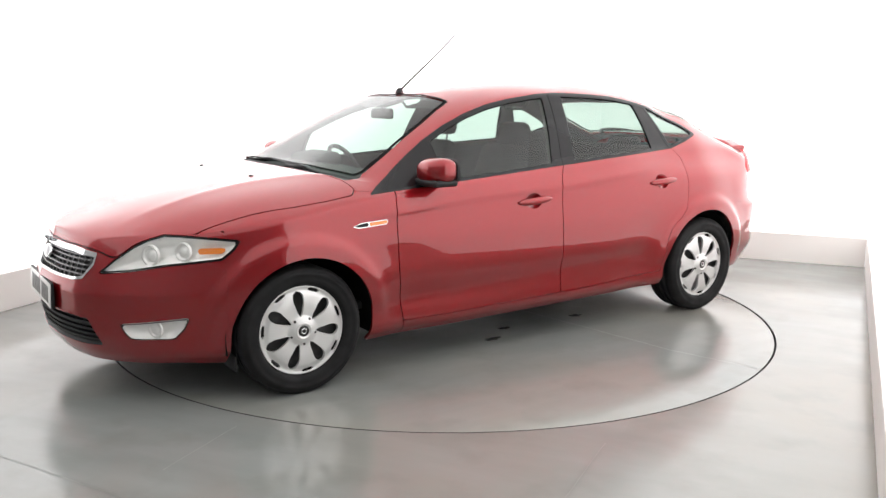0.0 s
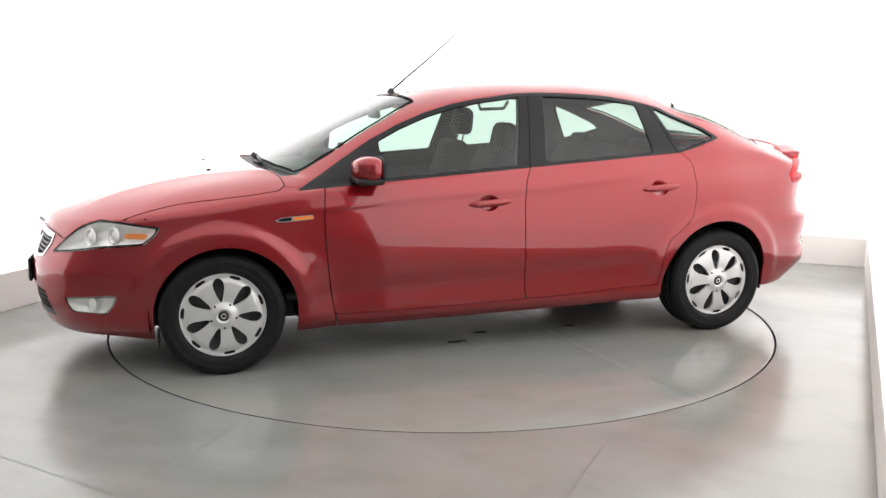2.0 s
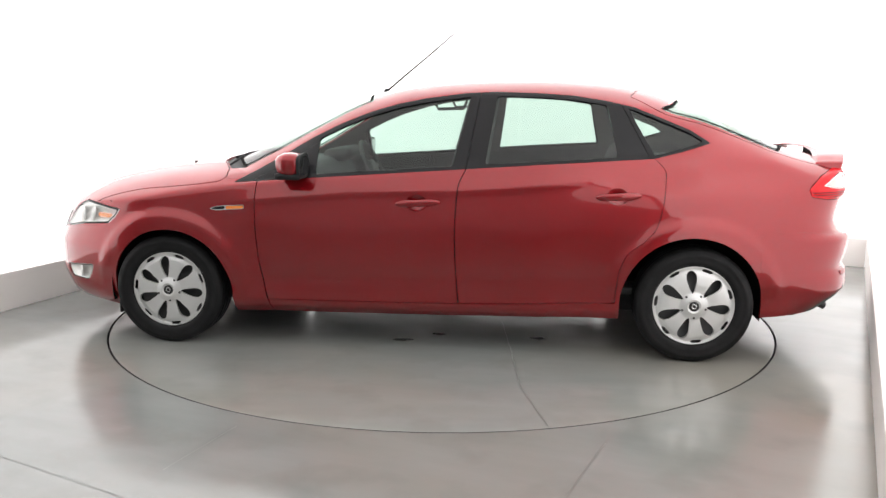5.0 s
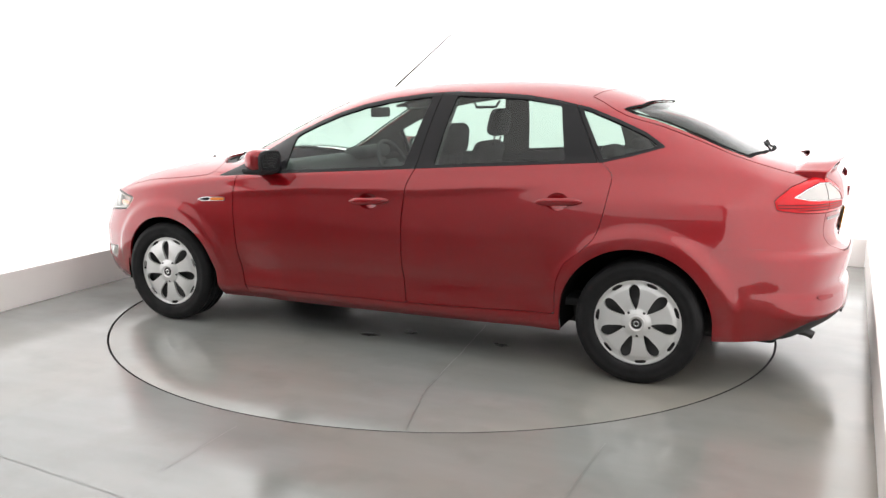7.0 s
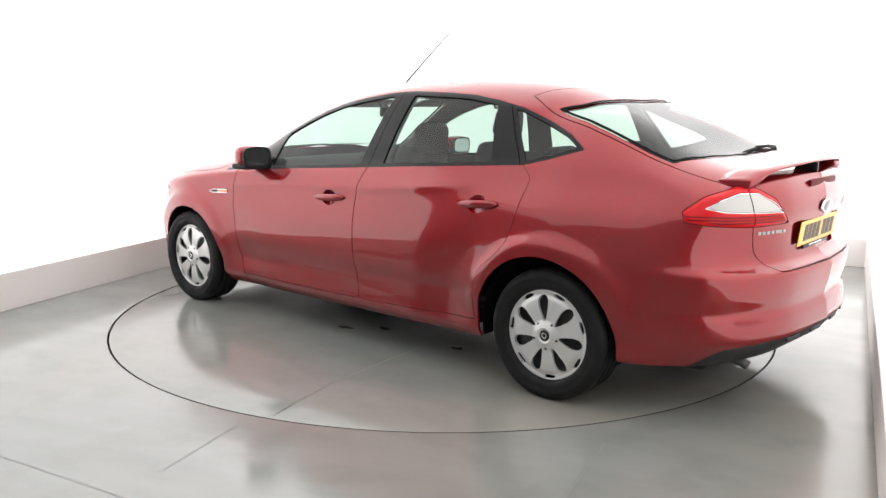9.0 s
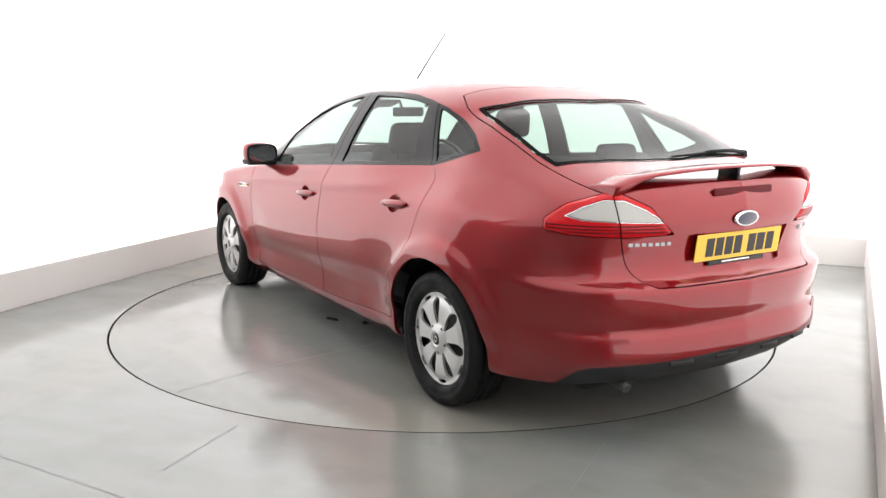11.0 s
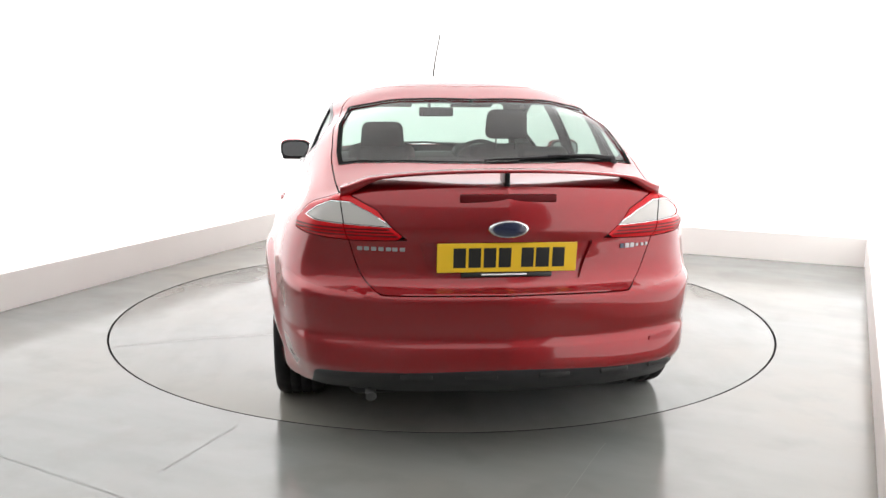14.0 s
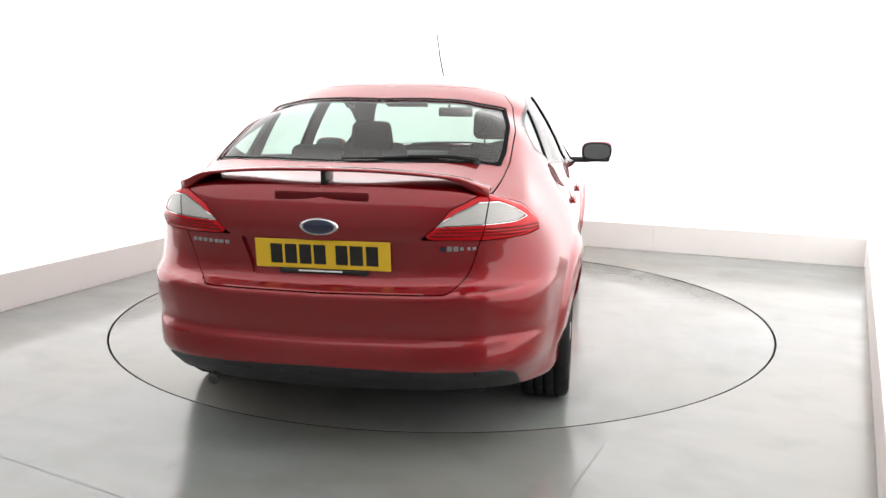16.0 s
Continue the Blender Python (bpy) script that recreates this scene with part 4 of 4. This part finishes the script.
sp = part("spoiler", spoiler(), M_PAINT, tailgate)
part("spoiler_foot", rbox((.10, .020, .06), (-2.23, 0, 1.070), .006), M_BLACK, sp, "black middle support")
part("washer_jet", lathe([(0, .016), (.008, .014), (.011, .006), (.012, 0)], 16, m=pose(-1.352, 0, 1.357)), M_DARK, tailgate, "small black washer jet")
for yy in (.379, -.347):
    part("washer_jet", lathe([(0, .010), (.010, .008), (.014, 0)], 14, m=pose(1.445, yy, .973)), M_DARK, hood_ob, "small black washer jet")
wiper = part("rear_wiper", tube([(-1.90, -.515, 1.120), (-1.90, -.515, 1.085)], .018, 14, radii=[.014, .019]), M_DARK, tailgate, "black rear wiper")
part("wiper_arm", tube([(-1.90, -.525, 1.118), (-1.90, -.42, 1.130), (-1.905, -.24, 1.130)], .008, 8, radii=[.012, .009, .006]), M_DARK, wiper)
part("wiper_blade", tube([(-1.84, -.58, 1.108), (-1.895, -.3, 1.126), (-1.945, .03, 1.118)], .006, 6, radii=[.004, .007, .004]), M_DARK, wiper)
for pts, arm in (([(1.15, .60, .978), (1.165, .25, 1.016), (1.15, -.06, 1.026)], [(1.19, .22, 1.008), (1.175, .42, 1.007)]),
                 ([(1.155, -.02, 1.026), (1.145, -.36, 1.003), (1.07, -.64, .958)], [(1.17, -.60, .960), (1.155, -.34, 1.002)])):
    w = part("front_wiper", tube(pts, .009, 8, radii=[.006, .012, .006]), M_DARK, car, "black windscreen wiper")
    part("wiper_arm", tube(arm, .010, 8), M_DARK, w)

# aerial
aerial = part("aerial", lathe([(0, .030), (.012, .028), (.020, .014), (.028, 0)], 20, m=pose(.345, 0, 1.389)), M_DARK, car, "black roof aerial")
part("mast", tube([(.335, 0, 1.408), (.23, 0, 1.496), (.10, -.0, 1.602), (-.073, -.01, 1.749)], .003, 8, radii=[.006, .0055, .0045, .0038]), M_DARK, aerial, "thin black mast")

# side repeaters
for side in (1, -1):
    flip = (lambda s: s) if side > 0 else mirrored
    x, y, z, u, v = col(fender)
    d = within(x, z, REPEATER)
    rep = part("side_repeater", flip(rimmed(push(cut(fender, d - .002), .004), .01)), M_CHROME, car, "chrome-rimmed side repeater")
    part("amber_lens", flip(push(cut(fender, np.minimum(d - .0055, 1.075 - x)), .007)), M_AMBER, rep, "amber lens")
    part("dark_lens", flip(push(cut(fender, np.minimum(d - .0055, x - 1.078)), .007)), M_BLACK, rep, "dark lens")


# door mirrors
def door_mirror(side):
    bm = bmesh.new()
    nu, nv = 28, 18
    rows = []
    for i in range(nv + 1):
        b = math.pi * (i / nv - .5)
        row = []
        for k in range(nu):
            a = 2 * math.pi * k / nu
            sp_ = lambda w, e: math.copysign(abs(w) ** e, w)
            cy, cz = sp_(math.cos(a), .62), sp_(math.sin(a), .62)
            r = sp_(math.cos(b), .55)
            s = math.sin(b)
            xx = .705 + .075 * sp_(s, .8)
            shrink = 1 - .20 * max(s, 0)
            yy = .915 + .105 * cy * r * shrink - .012 * s
            zz = 1.008 + .066 * cz * r * shrink + .004 * cy
            row.append(bm.verts.new((xx, yy, zz)))
        rows.append(row)
    for a, b in zip(rows, rows[1:]):
        for k in range(nu):
            bm.faces.new((a[k], a[(k + 1) % nu], b[(k + 1) % nu], b[k])).smooth = True
    bmesh.ops.remove_doubles(bm, verts=bm.verts, dist=1e-4)
    bmesh.ops.recalc_face_normals(bm, faces=bm.faces)
    if side < 0:
        bm.transform(Matrix.Diagonal((1, -1, 1, 1)))
        bmesh.ops.reverse_faces(bm, faces=bm.faces)
    # the driver's mirror is folded further out
    slide = Matrix.Translation((0, -.085 if side < 0 else 0, 0))
    bm.transform(slide)
    ob = part("door_mirror", bm, M_PAINT, car)
    low = rbox((.135, .19, .034), (.70, side * .91, .951), .014, taper=(1.05, 1.05))
    low.transform(slide)
    part("mirror_base", low, M_DARK, ob, "black mirror base")
    part("mirror_arm", rbox((.10, .12 if side > 0 else .20, .035), (.70, .825 if side > 0 else -.865, .945), .012), M_DARK, ob, "black mirror arm")
    oval = lambda a, b: [(math.copysign(abs(math.cos(k)) ** .6, math.cos(k)) * a, math.copysign(abs(math.sin(k)) ** .6, math.sin(k)) * b)
                         for k in [2 * math.pi * i / 40 for i in range(40)]]
    up = Matrix(((0, 0, -1, 0), (1, 0, 0, 0), (0, -1, 0, 0), (0, 0, 0, 1)))
    part("mirror_rim", flat_plate(oval(.100, .062), .014, m=slide @ Matrix.Translation((.645, side * .917, 1.006)) @ up), M_DARK, ob, "black mirror rim")
    part("mirror_glass", flat_plate(oval(.086, .050), .003, m=slide @ Matrix.Translation((.632, side * .917, 1.006)) @ up), M_MIRROR, ob, "mirror glass")
    return ob


for side in (1, -1):
    door_mirror(side)


# wheels: tyre, seven-spoke trim, drum
def wheel_trim():
    """A dished disc with seven leaf-shaped openings and seven rim notches; it faces +z."""
    nr, na = 40, 252
    height = curve((0, .010), (.022, .010), (.028, .016), (.042, .017), (.058, .010), (.075, .004), (.12, .006), (.165, .002), (.19, -.006), (.2, -.006), (.207, -.001), (.2155, -.012))
    r = np.linspace(.0005, .2155, nr + 1)
    a = np.linspace(0, 2 * np.pi, na, endpoint=False)
    rr, aa = np.meshgrid(r, a, indexing="ij")
    zz = height(rr)
    p = np.stack([rr * np.cos(aa), rr * np.sin(aa), zz, rr, aa], -1).reshape(-1, 5)
    faces = []
    for i in range(nr):
        for k in range(na):
            l = (k + 1) % na
            faces.append((i * na + k, (i + 1) * na + k, (i + 1) * na + l, i * na + l))
    s = (p, faces)
    step = 2 * np.pi / 7
    ph = np.radians(97)
    d = (p[:, 4] - ph + step / 2) % step - step / 2
    wide = curve((.066, .0), (.080, .009), (.115, .0195), (.148, .0265), (.167, .0255), (.182, .016), (.188, .0))
    slot = wide(p[:, 3]) - np.abs(d * p[:, 3])
    slot = np.where((p[:, 3] < .065) | (p[:, 3] > .189), -.01, slot)
    s = cut(s, -slot)
    p = s[0]
    d = (p[:, 4] - ph) % step - step / 2
    notch = .0085 * (1 - (d * p[:, 3] / .031) ** 4) - np.abs(p[:, 3] - .1945)
    return rimmed(cut(s, -notch), .012)


def tyre_profile():
    pr = [(.200, -.095), (.215, -.103), (.250, -.110), (.282, -.105), (.298, -.094), (.3035, -.080)]
    for g in (-.045, 0.0, .045):
        pr += [(.305, g - .026), (.305, g - .005), (.298, g - .004), (.298, g + .004), (.305, g + .005)]
    pr += [(.305, .070), (.3035, .080), (.298, .094), (.288, .104), (.281, .1055), (.279, .1085), (.262, .110), (.258, .1075), (.243, .1085), (.226, .106), (.219, .100), (.213, .090), (.205, .078)]
    return pr


TRIM = to_mesh("wheel_trim", wheel_trim(), M_RIM)
TYRE = bpy.data.meshes.new("tyre")
b = lathe(tyre_profile(), 96)
b.to_mesh(TYRE)
b.free()
TYRE.materials.append(M_TYRE)
HUB_Y, HUB_Z = .795, .302
for cx in (1.425, -1.425):
    for side in (1, -1):
        w = part("wheel", lathe([(0, .045), (.06, .045), (.10, .03), (.19, .02), (.206, .05), (.208, .0), (.2, -.09)], 64), M_STEEL, car, "dark steel wheel")
        w.matrix_local = pose(cx, side * HUB_Y, HUB_Z, -90 if side > 0 else 90, 0, 0)
        t = part("tyre", TYRE, None, w, "black rubber tyre")
        c = part("wheel_trim", TRIM, None, w, "silver seven-spoke plastic wheel trim")
        c.matrix_local = pose(0, 0, .088, 0, 0, 180 if side > 0 else 0)
        cap = part("centre_cap", lathe([(0, .0065), (.024, .0065), (.030, .002)], 32), M_INK, w, "dark centre cap")
        cap.matrix_local = pose(0, 0, .098)
        cap2 = part("cap_ring", lathe([(.009, .0115), (.011, .0125), (.014, .0115)], 32), M_CHROME, w)
        cap2.matrix_local = pose(0, 0, .094)
        hub = part("hub_ring", lathe([(.030, .004), (.032, .0085), (.038, .009), (.043, .006), (.046, .001)], 40), M_RIM, w, "bright silver ring round the cap")
        hub.matrix_local = pose(0, 0, .0985)
        for k in range(5):
            q = 2 * math.pi * (k + .3) / 5
            n = part("wheel_nut", lathe([(0, .004), (.005, .0035), (.007, 0)], 8), M_STEEL, w)
            n.matrix_local = pose(.062 * math.cos(q), .062 * math.sin(q), .0955)
        # wheel well
        bm = lathe([(.372, .035), (.372, .315), (.0, .315)], 30, arc=(-12, 192))
        bm.transform(Matrix.Translation((1.405 if cx > 0 else -1.405, side * .885, .30)) @ pose(0, 0, 0, 90 if side > 0 else -90, 0, 0))
        if side < 0:
            bm.transform(Matrix.Translation((0, 0, .60)) @ Matrix.Diagonal((1, 1, -1, 1)))
        part("wheel_well", bm, M_WELL, car, "black wheel-arch liner")
part("underbody", rbox((4.1, 1.16, .14), (0, 0, .255), .03), M_DARK, car, "black underbody")
part("engine_tray", rbox((.55, 1.1, .03), (1.86, 0, .215), .012, taper=(.9, .9)), M_DARK, car, "black engine tray")
for s in (1, -1):
    part("side_floor", rbox((1.75, .22, .10), (.02, s * .66, .245), .02), M_DARK, car, "black floor pan")
    part("mud_flap", rbox((.012, .14, .07), (1.735, s * .78, .185), .004), M_DARK, car, "black air deflector")


# ---- inside the car ----
def seat(yy, rest_low, rest_top, xx=0.0):
    ob = part("front_seat", rbox((.50, .50, .16), (.22 + xx, yy, .50), .05, (0, -8, 0)), M_CLOTH, car, "charcoal cloth front seat")
    part("backrest", rbox((.13, .50, .60), (-.115 + xx, yy, .80), .05, (0, -17, 0), taper=(.8, .78)), M_CLOTH, ob)
    part("headrest", rbox((.10, .262, rest_top - rest_low), (-.255 + xx, yy, (rest_low + rest_top) / 2), .045, (0, -9, 0), 4, taper=(.85, .92)), M_CLOTH, ob)
    for s in (-.06, .06):
        part("headrest_post", tube([(-.225 + xx, yy + s, rest_low - .10), (-.25 + xx, yy + s, rest_low + .03)], .006, 8), M_STEEL, ob)


seat(.355, 1.045, 1.222)
seat(-.395, 1.12, 1.298)
bench = part("rear_bench", rbox((.50, 1.34, .16), (-.72, 0, .52), .05, (0, -6, 0)), M_CLOTH, car, "charcoal cloth rear bench")
part("backrest", rbox((.14, 1.36, .56), (-1.07, 0, .80), .05, (0, -22, 0)), M_CLOTH, bench)
for yy in (.40, -.40):
    part("headrest", rbox((.09, .25, .10), (-1.17, yy, 1.075), .035, (0, -14, 0), 4), M_CLOTH, bench)
part("parcel_shelf", rbox((.70, 1.12, .03), (-1.58, 0, 1.0), .01), M_TRIM, car, "dark grey parcel shelf")
dash = part("dashboard", rbox((.50, 1.40, .26), (.90, 0, .84), .07, (0, 6, 0), taper=(.75, .97)), M_TRIM, car, "dark grey dashboard")
part("instrument_hood", rbox((.20, .36, .09), (.72, -.38, .985), .04, (0, 8, 0)), M_TRIM, dash)
sw = part("steering_wheel", lathe([(.185 + .014 * math.cos(a), .014 * math.sin(a)) for a in [2 * math.pi * k / 10 for k in range(11)]], 48,
                                 m=pose(.50, -.375, .90, 0, -62, 0)), M_TRIM, car, "dark steering wheel")
part("wheel_boss", rbox((.05, .16, .10), (.52, -.375, .895), .02, (0, 28, 0)), M_TRIM, sw)
part("spoke", rbox((.02, .36, .035), (.51, -.375, .895), .008, (0, 28, 0)), M_TRIM, sw)
im = part("inner_mirror", rbox((.030, .235, .062), (.44, -.045, 1.268), .014), M_TRIM, car, "dark rear-view mirror")
part("stalk", tube([(.445, 0, 1.285), (.47, 0, 1.328)], .010, 8), M_TRIM, im)
part("centre_console", rbox((.75, .22, .22), (.35, 0, .52), .04), M_TRIM, car, "dark centre console")
part("cabin_floor", rbox((2.4, 1.5, .04), (-.1, 0, .34), .01), M_TRIM, car, "dark cabin floor")
part("gear_lever", tube([(.42, 0, .60), (.40, 0, .76)], .014, 8), M_TRIM, car)
for s in (1, -1):
    part("sun_visor", rbox((.15, .28, .018), (.30, s * .27, 1.325), .008, (0, 14, 0)), M_ROOFLINE, car, "grey sun visor")
    part("grab_handle", tube([(-.02, s * .545, 1.335), (-.04, s * .53, 1.30), (-.18, s * .53, 1.305), (-.20, s * .545, 1.345)], .009, 8), M_ROOFLINE, car)


TURN = [(0, 214.95), (1.0, 206.42), (2.0, 198.03), (3.0, 189.96), (4.0, 181.9), (6.5, 161.2), (7.0, 156.7), (8.0, 147.93), (9.0, 139.34), (11.5, 118.32),
        (12.0, 113.96), (13.0, 105.5), (14.0, 96.97), (15.0, 88.4), (16.0, 79.85)]


def motions():
    rows = []
    for t, a in TURN:
        rows.append((t, pose(0, 0, 0, 0, 0, a) @ pose(0.0055, 0.0407, 0)))
    walk(car, rows)
    walk(turntable, [(t, pose(0, 0, 0, 0, 0, a)) for t, a in TURN])


motions()
